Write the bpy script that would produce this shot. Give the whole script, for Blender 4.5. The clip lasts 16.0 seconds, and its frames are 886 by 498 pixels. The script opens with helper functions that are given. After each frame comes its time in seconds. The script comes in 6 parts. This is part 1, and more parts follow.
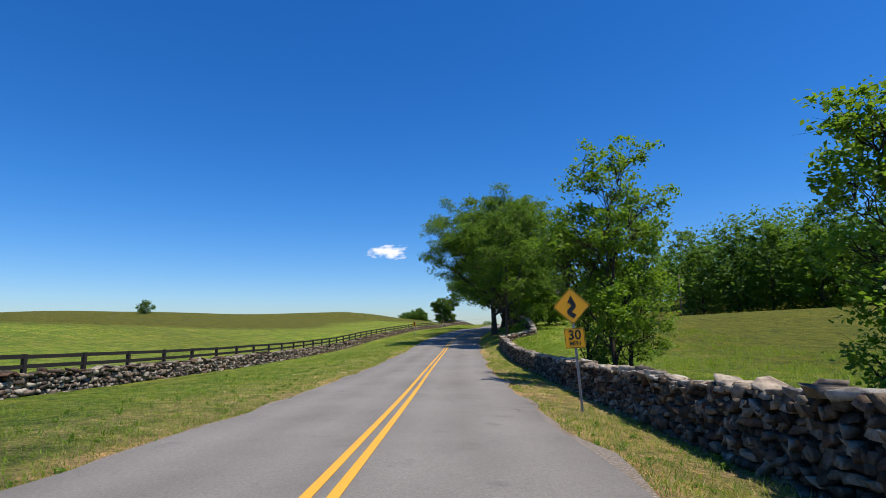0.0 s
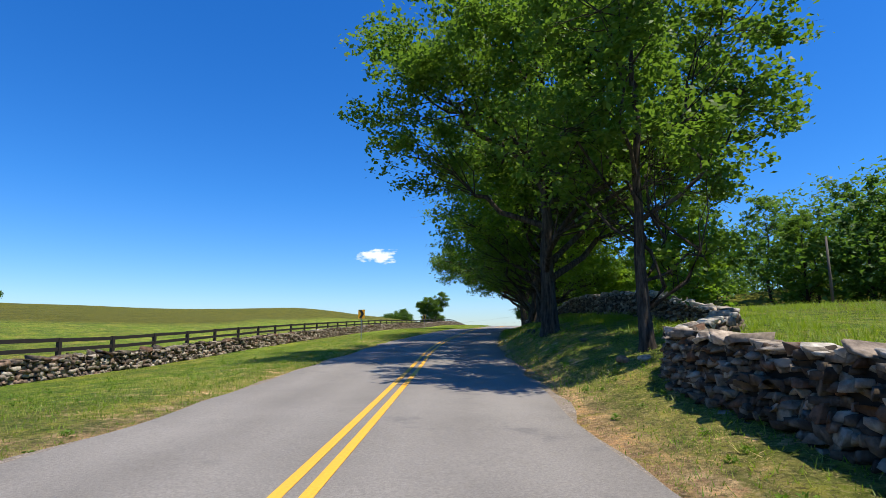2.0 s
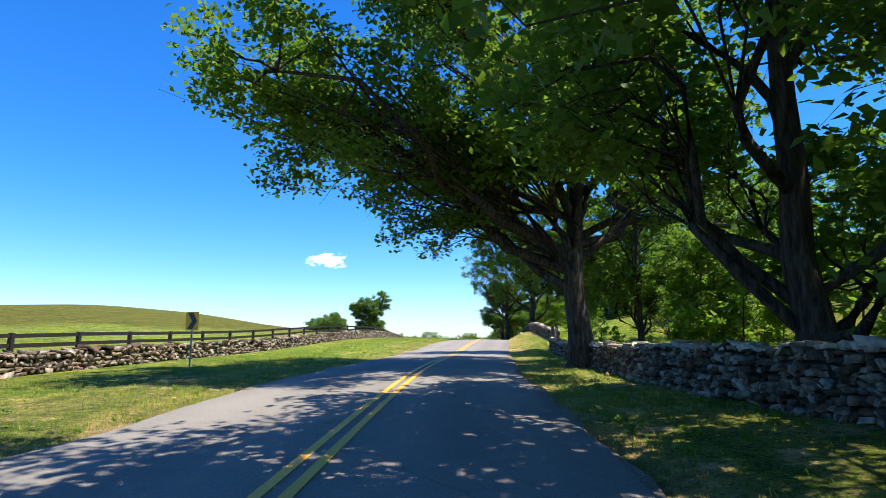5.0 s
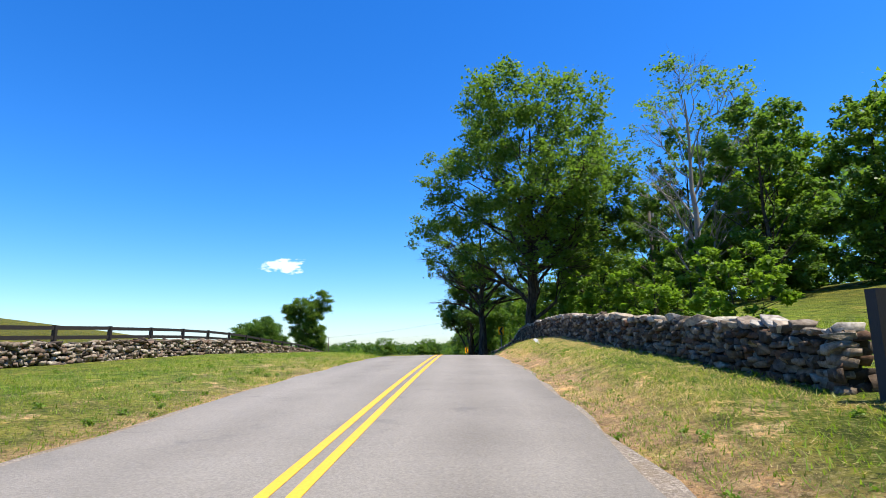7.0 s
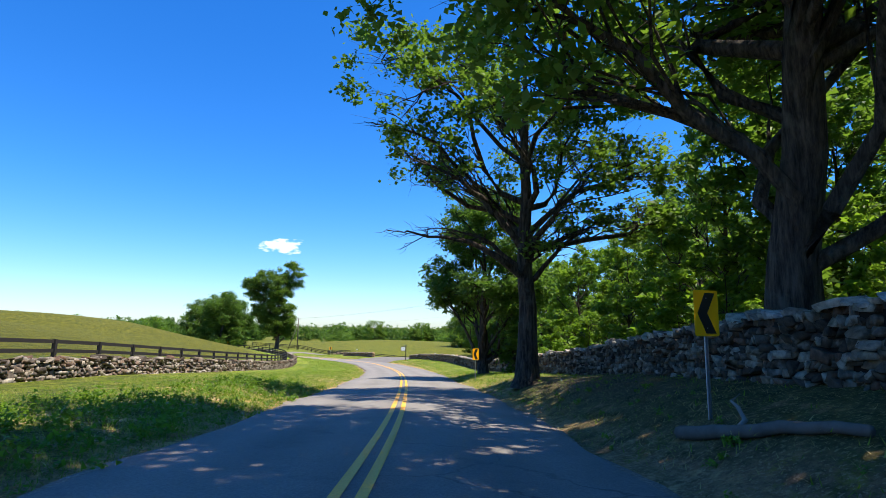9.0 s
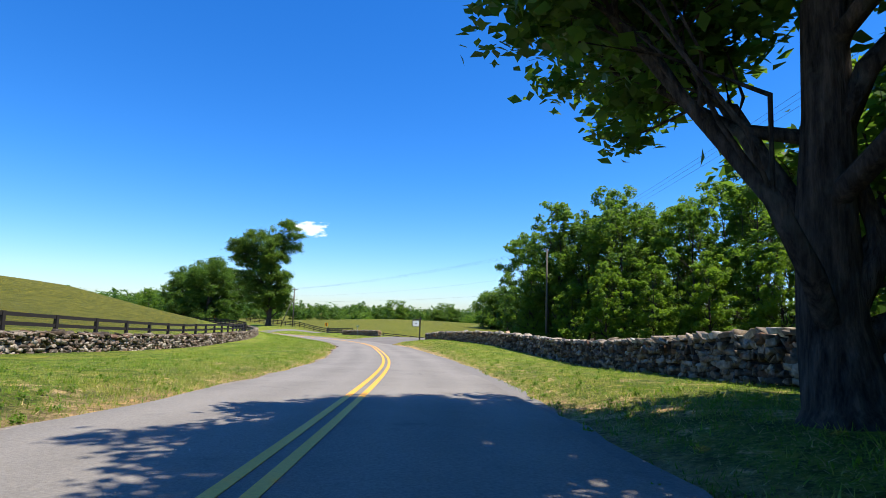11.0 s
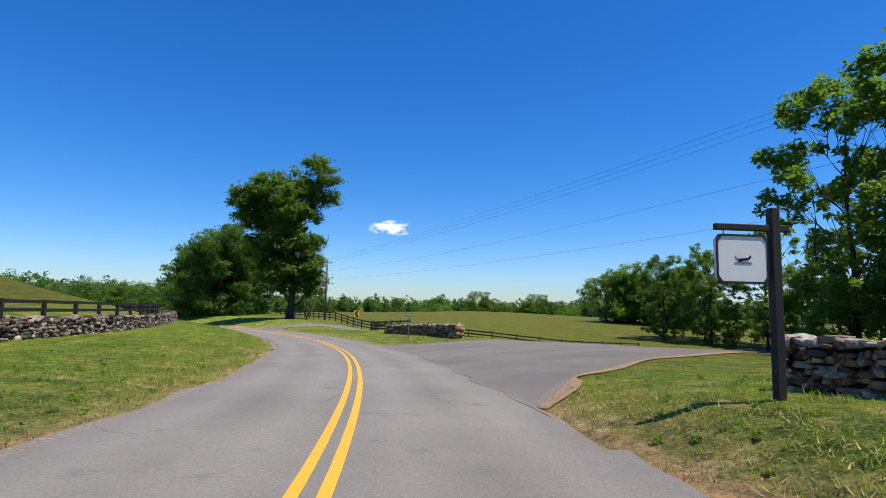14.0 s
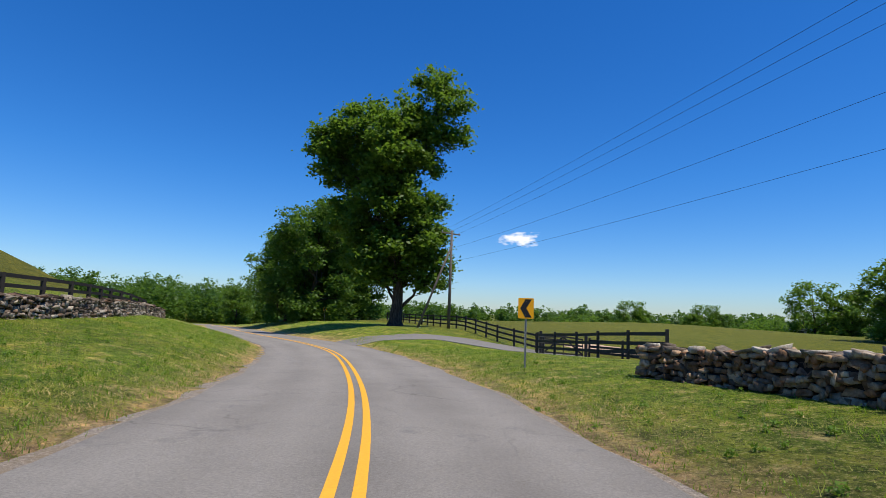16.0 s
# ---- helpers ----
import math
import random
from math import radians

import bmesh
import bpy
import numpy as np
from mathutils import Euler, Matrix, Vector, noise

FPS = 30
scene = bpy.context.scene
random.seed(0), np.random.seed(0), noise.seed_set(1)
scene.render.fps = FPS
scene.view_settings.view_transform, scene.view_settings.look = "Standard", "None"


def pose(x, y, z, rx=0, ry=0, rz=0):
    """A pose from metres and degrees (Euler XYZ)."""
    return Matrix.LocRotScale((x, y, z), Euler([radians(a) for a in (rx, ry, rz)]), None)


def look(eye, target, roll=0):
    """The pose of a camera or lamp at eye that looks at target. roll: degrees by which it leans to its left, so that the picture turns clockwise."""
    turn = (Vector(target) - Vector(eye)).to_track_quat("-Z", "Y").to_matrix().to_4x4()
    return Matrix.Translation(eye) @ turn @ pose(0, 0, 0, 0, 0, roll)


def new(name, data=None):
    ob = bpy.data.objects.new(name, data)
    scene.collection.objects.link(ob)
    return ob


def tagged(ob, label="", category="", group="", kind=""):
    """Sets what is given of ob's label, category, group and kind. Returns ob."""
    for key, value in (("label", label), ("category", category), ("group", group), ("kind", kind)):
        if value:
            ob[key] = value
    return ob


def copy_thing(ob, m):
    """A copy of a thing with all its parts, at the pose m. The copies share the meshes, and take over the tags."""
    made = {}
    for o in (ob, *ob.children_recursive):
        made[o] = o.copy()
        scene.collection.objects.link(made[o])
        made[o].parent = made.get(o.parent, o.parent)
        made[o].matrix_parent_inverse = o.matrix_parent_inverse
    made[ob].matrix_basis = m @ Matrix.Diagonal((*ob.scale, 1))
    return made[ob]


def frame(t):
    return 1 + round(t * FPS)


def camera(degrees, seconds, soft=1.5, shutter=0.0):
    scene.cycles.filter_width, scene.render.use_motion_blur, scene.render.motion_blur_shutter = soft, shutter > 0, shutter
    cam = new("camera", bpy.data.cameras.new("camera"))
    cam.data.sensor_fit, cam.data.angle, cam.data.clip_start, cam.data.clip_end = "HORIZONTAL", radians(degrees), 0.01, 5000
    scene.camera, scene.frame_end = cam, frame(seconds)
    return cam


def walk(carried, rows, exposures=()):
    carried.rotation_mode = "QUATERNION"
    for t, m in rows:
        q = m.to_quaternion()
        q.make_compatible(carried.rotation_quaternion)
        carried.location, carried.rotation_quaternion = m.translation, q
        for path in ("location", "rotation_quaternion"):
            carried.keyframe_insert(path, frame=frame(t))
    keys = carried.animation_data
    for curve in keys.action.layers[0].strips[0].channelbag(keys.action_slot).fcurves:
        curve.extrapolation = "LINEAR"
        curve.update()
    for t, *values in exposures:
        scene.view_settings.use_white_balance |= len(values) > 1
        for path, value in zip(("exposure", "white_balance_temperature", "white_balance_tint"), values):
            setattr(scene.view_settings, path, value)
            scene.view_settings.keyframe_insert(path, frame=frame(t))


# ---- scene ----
cam = camera(79.1, 16.0, 0.85)
PATH = [
    (0.00, (0.115, -0.220, 1.340), (0.027, 19.571, 4.225), -0.561),
    (0.50, (0.193, 9.186, 0.986), (0.169, 28.978, 3.861), -0.446),
    (1.00, (0.228, 18.617, 0.732), (0.308, 38.399, 3.677), -0.161),
    (1.50, (0.380, 27.915, 0.584), (0.564, 47.693, 3.546), -0.201),
    (2.00, (0.825, 37.131, 0.549), (1.127, 56.893, 3.608), -0.083),
    (2.50, (1.159, 46.289, 0.700), (1.634, 66.015, 3.963), 0.780),
    (3.00, (1.601, 55.068, 0.880), (2.220, 74.761, 4.318), 1.840),
    (5.50, (7.265, 99.082, 2.146), (9.804, 118.657, 5.369), -0.326),
    (6.00, (8.765, 107.680, 2.219), (11.726, 127.191, 5.467), -0.233),
    (6.50, (10.076, 115.201, 2.301), (13.451, 134.630, 5.641), -0.924),
    (7.00, (11.663, 122.995, 2.374), (15.272, 142.363, 5.820), -0.785),
    (7.50, (13.333, 130.952, 2.670), (17.131, 150.280, 6.138), -0.181),
    (8.00, (14.930, 138.650, 2.957), (18.812, 157.984, 6.294), 0.379),
    (8.50, (16.610, 146.510, 2.997), (20.433, 165.887, 6.142), 0.703),
    (9.00, (18.057, 154.280, 2.936), (21.753, 173.724, 5.812), 0.786),
    (9.50, (19.509, 161.862, 2.581), (23.008, 181.375, 5.226), 1.085),
    (12.00, (23.938, 199.302, 0.203), (26.085, 219.067, 2.383), 1.832),
    (12.50, (24.323, 207.541, 0.063), (26.046, 227.352, 2.200), 1.623),
    (13.00, (24.581, 215.659, -0.438), (25.829, 235.512, 1.633), 1.160),
    (13.50, (24.693, 223.803, -0.822), (25.322, 243.689, 1.219), 0.942),
    (14.00, (24.281, 231.927, -1.150), (24.137, 251.822, 0.895), 1.307),
    (14.50, (23.437, 240.202, -1.463), (22.284, 260.060, 0.617), 1.894),
    (15.00, (22.048, 248.239, -1.778), (19.747, 267.991, 0.363), 2.216),
    (15.50, (20.179, 256.057, -2.147), (16.627, 275.613, 0.076), 2.172),
    (16.00, (17.918, 263.605, -2.384), (13.013, 282.853, -0.044), 2.177),
]
EXPOSURES = ((0.0, 0.15), (1.0, 0.44), (2.0, 0.48), (2.5, 0.66), (3.0, 0.92), (5.3, 1.1), (6.5, 1.28), (7.0, 0.88), (7.5, 0.71), (8.5, 0.68), (9.0, 0.9), (9.7, 1.0), (12.0, 0.46), (13.5, 0.33), (16.0, 0.17))
walk(cam, [(t, look(e, g, r)) for t, e, g, r in PATH], EXPOSURES)

# ---- world, sun, exposure ----
SUN_EL, SUN_AZ = 69.0, 112.0      # degrees; azimuth clockwise from +y
world = bpy.data.worlds.new("sky")
scene.world = world
world.use_nodes = True
wn, wl = world.node_tree.nodes, world.node_tree.links
wn.clear()
w_out, w_bg = wn.new("ShaderNodeOutputWorld"), wn.new("ShaderNodeBackground")
w_sky = wn.new("ShaderNodeTexSky")
w_sky.sky_type, w_sky.sun_disc = "NISHITA", False
w_sky.sun_elevation, w_sky.sun_rotation = radians(SUN_EL), radians(SUN_AZ)
w_sky.altitude, w_sky.air_density, w_sky.dust_density, w_sky.ozone_density = 200.0, 1.0, 0.3, 3.0
w_bg.inputs["Strength"].default_value = 0.11
wl.new(w_bg.outputs[0], w_out.inputs[0])
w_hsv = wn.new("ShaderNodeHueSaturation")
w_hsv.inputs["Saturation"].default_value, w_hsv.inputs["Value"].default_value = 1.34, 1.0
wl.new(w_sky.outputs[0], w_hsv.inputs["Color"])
# one small fair-weather cloud low over the road
w_co, w_sub, w_rot = wn.new("ShaderNodeTexCoord"), wn.new("ShaderNodeVectorMath"), wn.new("ShaderNodeMapping")
CLOUD_AZ, CLOUD_EL = radians(6.11), radians(7.95)
w_rot.inputs["Rotation"].default_value = (0, 0, -CLOUD_AZ)
wl.new(w_co.outputs["Generated"], w_rot.inputs["Vector"])
w_sub.operation = "SUBTRACT"
w_sub.inputs[1].default_value = (0, math.cos(CLOUD_EL), math.sin(CLOUD_EL))
wl.new(w_rot.outputs[0], w_sub.inputs[0])
w_sc = wn.new("ShaderNodeVectorMath")
w_sc.operation = "MULTIPLY"
w_sc.inputs[1].default_value = (1 / 0.034, 0.6, 1 / 0.0125)
wl.new(w_sub.outputs[0], w_sc.inputs[0])
w_len, w_noise, w_amp = wn.new("ShaderNodeVectorMath"), wn.new("ShaderNodeTexNoise"), wn.new("ShaderNodeMath")
w_len.operation = "LENGTH"
wl.new(w_sc.outputs[0], w_len.inputs[0])
w_noise.inputs["Scale"].default_value, w_noise.inputs["Detail"].default_value = 1.5, 6
wl.new(w_sc.outputs[0], w_noise.inputs["Vector"])
w_amp.operation = "MULTIPLY_ADD"
w_amp.inputs[1].default_value, w_amp.inputs[2].default_value = 2.6, -1.3
wl.new(w_noise.outputs["Fac"], w_amp.inputs[0])
w_sum, w_map, w_mix = wn.new("ShaderNodeMath"), wn.new("ShaderNodeMapRange"), wn.new("ShaderNodeMix")
w_sum.operation = "ADD"
wl.new(w_len.outputs["Value"], w_sum.inputs[0])
wl.new(w_amp.outputs[0], w_sum.inputs[1])
for k, v in (("From Min", 1.05), ("From Max", 0.45), ("To Min", 0.0), ("To Max", 0.9)):
    w_map.inputs[k].default_value = v
wl.new(w_sum.outputs[0], w_map.inputs["Value"])
w_mix.data_type = "RGBA"
wl.new(w_map.outputs[0], w_mix.inputs["Factor"])
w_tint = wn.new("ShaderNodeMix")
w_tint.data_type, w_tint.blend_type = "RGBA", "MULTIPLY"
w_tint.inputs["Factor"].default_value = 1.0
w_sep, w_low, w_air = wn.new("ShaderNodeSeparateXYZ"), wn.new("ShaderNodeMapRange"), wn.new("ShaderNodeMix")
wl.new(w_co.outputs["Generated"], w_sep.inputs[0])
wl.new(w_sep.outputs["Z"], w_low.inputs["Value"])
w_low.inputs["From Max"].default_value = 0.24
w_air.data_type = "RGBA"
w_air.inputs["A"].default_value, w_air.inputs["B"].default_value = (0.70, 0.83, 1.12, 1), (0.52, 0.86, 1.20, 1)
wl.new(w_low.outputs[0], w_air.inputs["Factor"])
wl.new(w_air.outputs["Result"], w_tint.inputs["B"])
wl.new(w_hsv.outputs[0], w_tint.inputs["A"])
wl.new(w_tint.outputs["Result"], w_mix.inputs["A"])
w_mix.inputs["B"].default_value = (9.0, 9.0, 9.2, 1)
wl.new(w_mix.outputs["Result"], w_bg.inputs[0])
sun_data = bpy.data.lights.new("sun", "SUN")
sun_data.energy, sun_data.angle, sun_data.color = 4.75, radians(0.53), (1.0, 0.93, 0.81)
sun = new("sun", sun_data)
_a, _e = radians(SUN_AZ), radians(SUN_EL)
SUN_TO = Vector((math.sin(_a) * math.cos(_e), math.cos(_a) * math.cos(_e), math.sin(_e)))
sun.matrix_world = look(SUN_TO * 300, (0, 0, 0))
scene.view_settings.exposure = 0.0


# ---- materials ----
def mat(name, rough=0.8):
    m = bpy.data.materials.new(name)
    m.use_nodes = True
    b = m.node_tree.nodes["Principled BSDF"]
    b.inputs["Roughness"].default_value = rough
    if rough >= 0.8:
        b.inputs["Specular IOR Level"].default_value = 0.15
    return m, m.node_tree.nodes, m.node_tree.links, b


def tex(n, l, scale, detail=4.0, rough=0.6, coords="Object"):
    c, t = n.new("ShaderNodeTexCoord"), n.new("ShaderNodeTexNoise")
    t.inputs["Scale"].default_value, t.inputs["Detail"].default_value, t.inputs["Roughness"].default_value = scale, detail, rough
    l.new(c.outputs[coords], t.inputs["Vector"])
    return t.outputs["Fac"]


def ramp(n, l, fac, stops):
    r = n.new("ShaderNodeValToRGB")
    e = r.color_ramp.elements
    while len(e) < len(stops):
        e.new(0.5)
    for k, (p, c) in zip(e, stops):
        k.position, k.color = p, (*c, 1)
    l.new(fac, r.inputs["Fac"])
    return r.outputs["Color"]


def mix(n, l, fac, a, b, kind="MIX"):
    m = n.new("ShaderNodeMix")
    m.data_type, m.blend_type = "RGBA", kind
    for sock, v in ((m.inputs["Factor"], fac), (m.inputs["A"], a), (m.inputs["B"], b)):
        if isinstance(v, (int, float)):
            sock.default_value = v
        elif isinstance(v, tuple):
            sock.default_value = (*v, 1)
        else:
            l.new(v, sock)
    return m.outputs["Result"]


def bump(n, l, b, fac, strength, dist):
    k = n.new("ShaderNodeBump")
    k.inputs["Strength"].default_value, k.inputs["Distance"].default_value = strength, dist
    l.new(fac, k.inputs["Height"])
    l.new(k.outputs[0], b.inputs["Normal"])


def plain(name, color, rough=0.7, metal=0.0, grain=20.0, amount=0.25, relief=0.2, dist=0.004):
    """A paint, wood or metal with grain at two scales."""
    m, n, l, b = mat(name, rough)
    b.inputs["Metallic"].default_value = metal
    dark = tuple(c * (1 - amount) for c in color)
    light = tuple(min(1, c * (1 + amount)) for c in color)
    c1 = ramp(n, l, tex(n, l, grain), [(0.3, dark), (0.7, light)])
    c2 = mix(n, l, tex(n, l, grain * 0.13, 2), c1, color)
    l.new(c2, b.inputs["Base Color"])
    if relief:
        bump(n, l, b, tex(n, l, grain * 3), relief, dist)
    return m


def leaf_mat(name, dark, light, through_amount=0.35):
    m, n, l, b = mat(name, 0.5)
    g = n.new("ShaderNodeNewGeometry")
    c = ramp(n, l, g.outputs["Random Per Island"], [(0.0, dark), (0.75, light), (1.0, tuple(v * 1.35 for v in light))])
    c = mix(n, l, tex(n, l, 0.35, 3), c, dark)
    l.new(c, b.inputs["Base Color"])
    b.inputs["Specular IOR Level"].default_value = 0.25
    t, s = n.new("ShaderNodeBsdfTranslucent"), n.new("ShaderNodeMixShader")
    l.new(mix(n, l, 0.5, c, (light[0] * 1.5, light[1] * 1.6, light[2] * 0.7)), t.inputs["Color"])
    s.inputs["Fac"].default_value = through_amount
    out = n["Material Output"]
    l.new(b.outputs[0], s.inputs[1])
    l.new(t.outputs[0], s.inputs[2])
    l.new(s.outputs[0], out.inputs["Surface"])
    return m


def stone_mat(name, tints):
    m, n, l, b = mat(name, 0.9)
    o, g = n.new("ShaderNodeObjectInfo"), n.new("ShaderNodeNewGeometry")
    add = n.new("ShaderNodeMath")
    add.operation = "ADD"
    l.new(o.outputs["Random"], add.inputs[0])
    l.new(g.outputs["Random Per Island"], add.inputs[1])
    fr = n.new("ShaderNodeMath")
    fr.operation = "FRACT"
    l.new(add.outputs[0], fr.inputs[0])
    c = ramp(n, l, fr.outputs[0], [(i / len(tints), t) for i, t in enumerate(tints)])
    n["Color Ramp"].color_ramp.interpolation = "CONSTANT"
    c = mix(n, l, ramp(n, l, tex(n, l, 9, 6), [(0.35, (0.35, 0.35, 0.35)), (0.7, (1, 1, 1))]), (0, 0, 0), c)
    c = mix(n, l, ramp(n, l, tex(n, l, 2.3, 4), [(0.58, (0, 0, 0)), (0.70, (0.45, 0.45, 0.45))]), c, (0.46, 0.41, 0.33))
    l.new(c, b.inputs["Base Color"])
    bump(n, l, b, tex(n, l, 28, 6), 0.6, 0.02)
    return m


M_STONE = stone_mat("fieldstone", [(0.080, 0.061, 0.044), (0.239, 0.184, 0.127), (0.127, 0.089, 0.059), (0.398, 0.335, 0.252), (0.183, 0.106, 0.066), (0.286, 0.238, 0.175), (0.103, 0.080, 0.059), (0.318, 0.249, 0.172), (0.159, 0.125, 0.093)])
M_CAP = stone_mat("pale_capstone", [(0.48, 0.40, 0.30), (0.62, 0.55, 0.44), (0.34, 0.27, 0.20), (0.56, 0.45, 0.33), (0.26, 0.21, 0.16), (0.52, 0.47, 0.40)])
M_RED = stone_mat("reddish_stone", [(0.60, 0.37, 0.20), (0.50, 0.34, 0.22), (0.68, 0.44, 0.25), (0.44, 0.29, 0.19)])
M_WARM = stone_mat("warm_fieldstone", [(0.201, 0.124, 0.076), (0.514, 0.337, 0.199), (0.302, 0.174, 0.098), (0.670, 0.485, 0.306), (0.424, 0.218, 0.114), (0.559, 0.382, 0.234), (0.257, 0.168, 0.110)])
M_GREY = stone_mat("grey_brown_fieldstone", [(0.150, 0.118, 0.092), (0.410, 0.340, 0.262), (0.235, 0.172, 0.128), (0.560, 0.485, 0.385), (0.330, 0.228, 0.162), (0.455, 0.382, 0.300), (0.195, 0.158, 0.126)])
# near-black backing: the shade between wall stones is put into its colour
M_GAP_SHADE = plain("gap_shade_core", (0.020, 0.017, 0.014), 0.95, grain=6)
def bark_mat(name, dark, light):
    """Furrowed bark: grain drawn out along the trunk, and pale lichen patches."""
    m, n, l, b = mat(name, 0.95)
    co, mp, t = n.new("ShaderNodeTexCoord"), n.new("ShaderNodeMapping"), n.new("ShaderNodeTexNoise")
    mp.inputs["Scale"].default_value = (11, 11, 1.6)
    t.inputs["Scale"].default_value, t.inputs["Detail"].default_value, t.inputs["Roughness"].default_value = 1.0, 7, 0.7
    l.new(co.outputs["Object"], mp.inputs["Vector"])
    l.new(mp.outputs[0], t.inputs["Vector"])
    c = ramp(n, l, t.outputs["Fac"], [(0.36, dark), (0.52, tuple((p + q) / 2 for p, q in zip(dark, light))), (0.64, light)])
    c = mix(n, l, ramp(n, l, tex(n, l, 1.6, 5), [(0.56, (0, 0, 0)), (0.68, (0.45, 0.45, 0.45))]), c, (0.13, 0.13, 0.105))
    l.new(c, b.inputs["Base Color"])
    bump(n, l, b, t.outputs["Fac"], 1.0, 0.09)
    return m


M_BARK = bark_mat("bark", (0.018, 0.014, 0.011), (0.115, 0.090, 0.068))
M_DEAD = plain("dead_wood", (0.26, 0.23, 0.20), 0.95, grain=9, amount=0.3)
M_FENCE = plain("black_fence_board", (0.022, 0.020, 0.019), 0.75, grain=14, amount=0.5)
M_FENCE_OLD = plain("weathered_fence_board", (0.035, 0.031, 0.028), 0.85, grain=14, amount=0.5)
M_POLE = plain("weathered_pole", (0.13, 0.11, 0.09), 0.9, grain=8, amount=0.4)
M_WIRE = plain("cable", (0.03, 0.03, 0.035), 0.6, grain=3, relief=0)
M_YSIGN = plain("yellow_sign_face", (0.96, 0.43, 0.003), 0.35, grain=5, amount=0.05, relief=0)
M_BLACK = plain("black_sign_ink", (0.012, 0.012, 0.012), 0.4, grain=5, relief=0)
M_WHITE = plain("white_sign_paint", (0.86, 0.86, 0.84), 0.45, grain=5, amount=0.04, relief=0)
M_GREEN = plain("green_sign_face", (0.01, 0.17, 0.10), 0.4, grain=5, amount=0.05, relief=0)
M_STEEL = plain("galvanised_steel", (0.38, 0.38, 0.38), 0.5, 0.8, grain=18, amount=0.15)
M_PAINT = plain("yellow_road_paint", (0.76, 0.37, 0.02), 0.6, grain=30, amount=0.2)
M_OAK = leaf_mat("oak_leaf", (0.062, 0.119, 0.018), (0.160, 0.254, 0.037), 0.50)
M_LOCUST = leaf_mat("bright_leaf", (0.093, 0.166, 0.015), (0.199, 0.306, 0.033), 0.52)
M_WOOD = leaf_mat("woodland_leaf", (0.062, 0.124, 0.018), (0.185, 0.290, 0.042), 0.55)
M_DARKLEAF = leaf_mat("dense_leaf", (0.051, 0.106, 0.020), (0.130, 0.223, 0.036), 0.50)


# ---- the road's line and the lie of the land ----
CENTRE = [
    (-1.3, -70.0, 3.2), (-1.15, -30.0, 1.35), (-1.05, -8.0, 0.40), (-0.99, 5.4, -0.17), (-0.92, 14.8, -0.50), (-0.80, 24.2, -0.69),
    (-0.57, 33.5, -0.77), (-0.20, 42.8, -0.70), (0.24, 51.9, -0.50), (0.68, 60.8, -0.25), (1.62, 70.0, 0.06), (6.52, 104.9, 0.95), (9.78, 121.0, 1.05),
    (13.40, 136.7, 1.55), (16.83, 152.2, 1.70), (19.52, 167.5, 0.95), (23.65, 204.9, -1.30), (23.86, 221.3, -2.00), (23.16, 237.5, -2.67),
    (20.43, 253.6, -3.31), (15.74, 268.8, -3.90), (10.9, 279.6, -4.25), (6.0, 288.3, -4.50), (-1.0, 297.6, -4.80), (-9.5, 306.6, -5.05),
    (-18.5, 316.3, -5.3), (-31.0, 331.5, -5.8), (-52.0, 357.0, -6.8), (-100.0, 412.0, -9.0)]


def spline(points, step):
    """A smooth line through points, in even steps."""
    p = np.array(points, float)
    p = np.vstack([2 * p[0] - p[1], p, 2 * p[-1] - p[-2]])
    out = []
    for i in range(1, len(p) - 2):
        a, b, c, d = p[i - 1:i + 3]
        ta, tb, tc = np.linalg.norm(b - a) ** 0.5, np.linalg.norm(c - b) ** 0.5, np.linalg.norm(d - c) ** 0.5
        m1 = tb * ((b - a) / ta - (c - a) / (ta + tb) + (c - b) / tb)
        m2 = tb * ((c - b) / tb - (d - b) / (tb + tc) + (d - c) / tc)
        for u in np.linspace(0, 1, 24, endpoint=False):
            out.append(b * (2 * u**3 - 3 * u**2 + 1) + m1 * (u**3 - 2 * u**2 + u) + c * (3 * u**2 - 2 * u**3) + m2 * (u**3 - u**2))
    out = np.array(out + [p[-2]])
    s = np.concatenate([[0], np.cumsum(np.linalg.norm(np.diff(out, axis=0), axis=1))])
    q = np.arange(0, s[-1], step)
    return np.stack([np.interp(q, s, out[:, k]) for k in range(out.shape[1])], 1)


LINE = spline(CENTRE, 1.0)
_t = np.gradient(LINE[:, :2], axis=0)
_t /= np.linalg.norm(_t, axis=1, keepdims=True)
RIGHT = np.stack([_t[:, 1], -_t[:, 0]], 1)


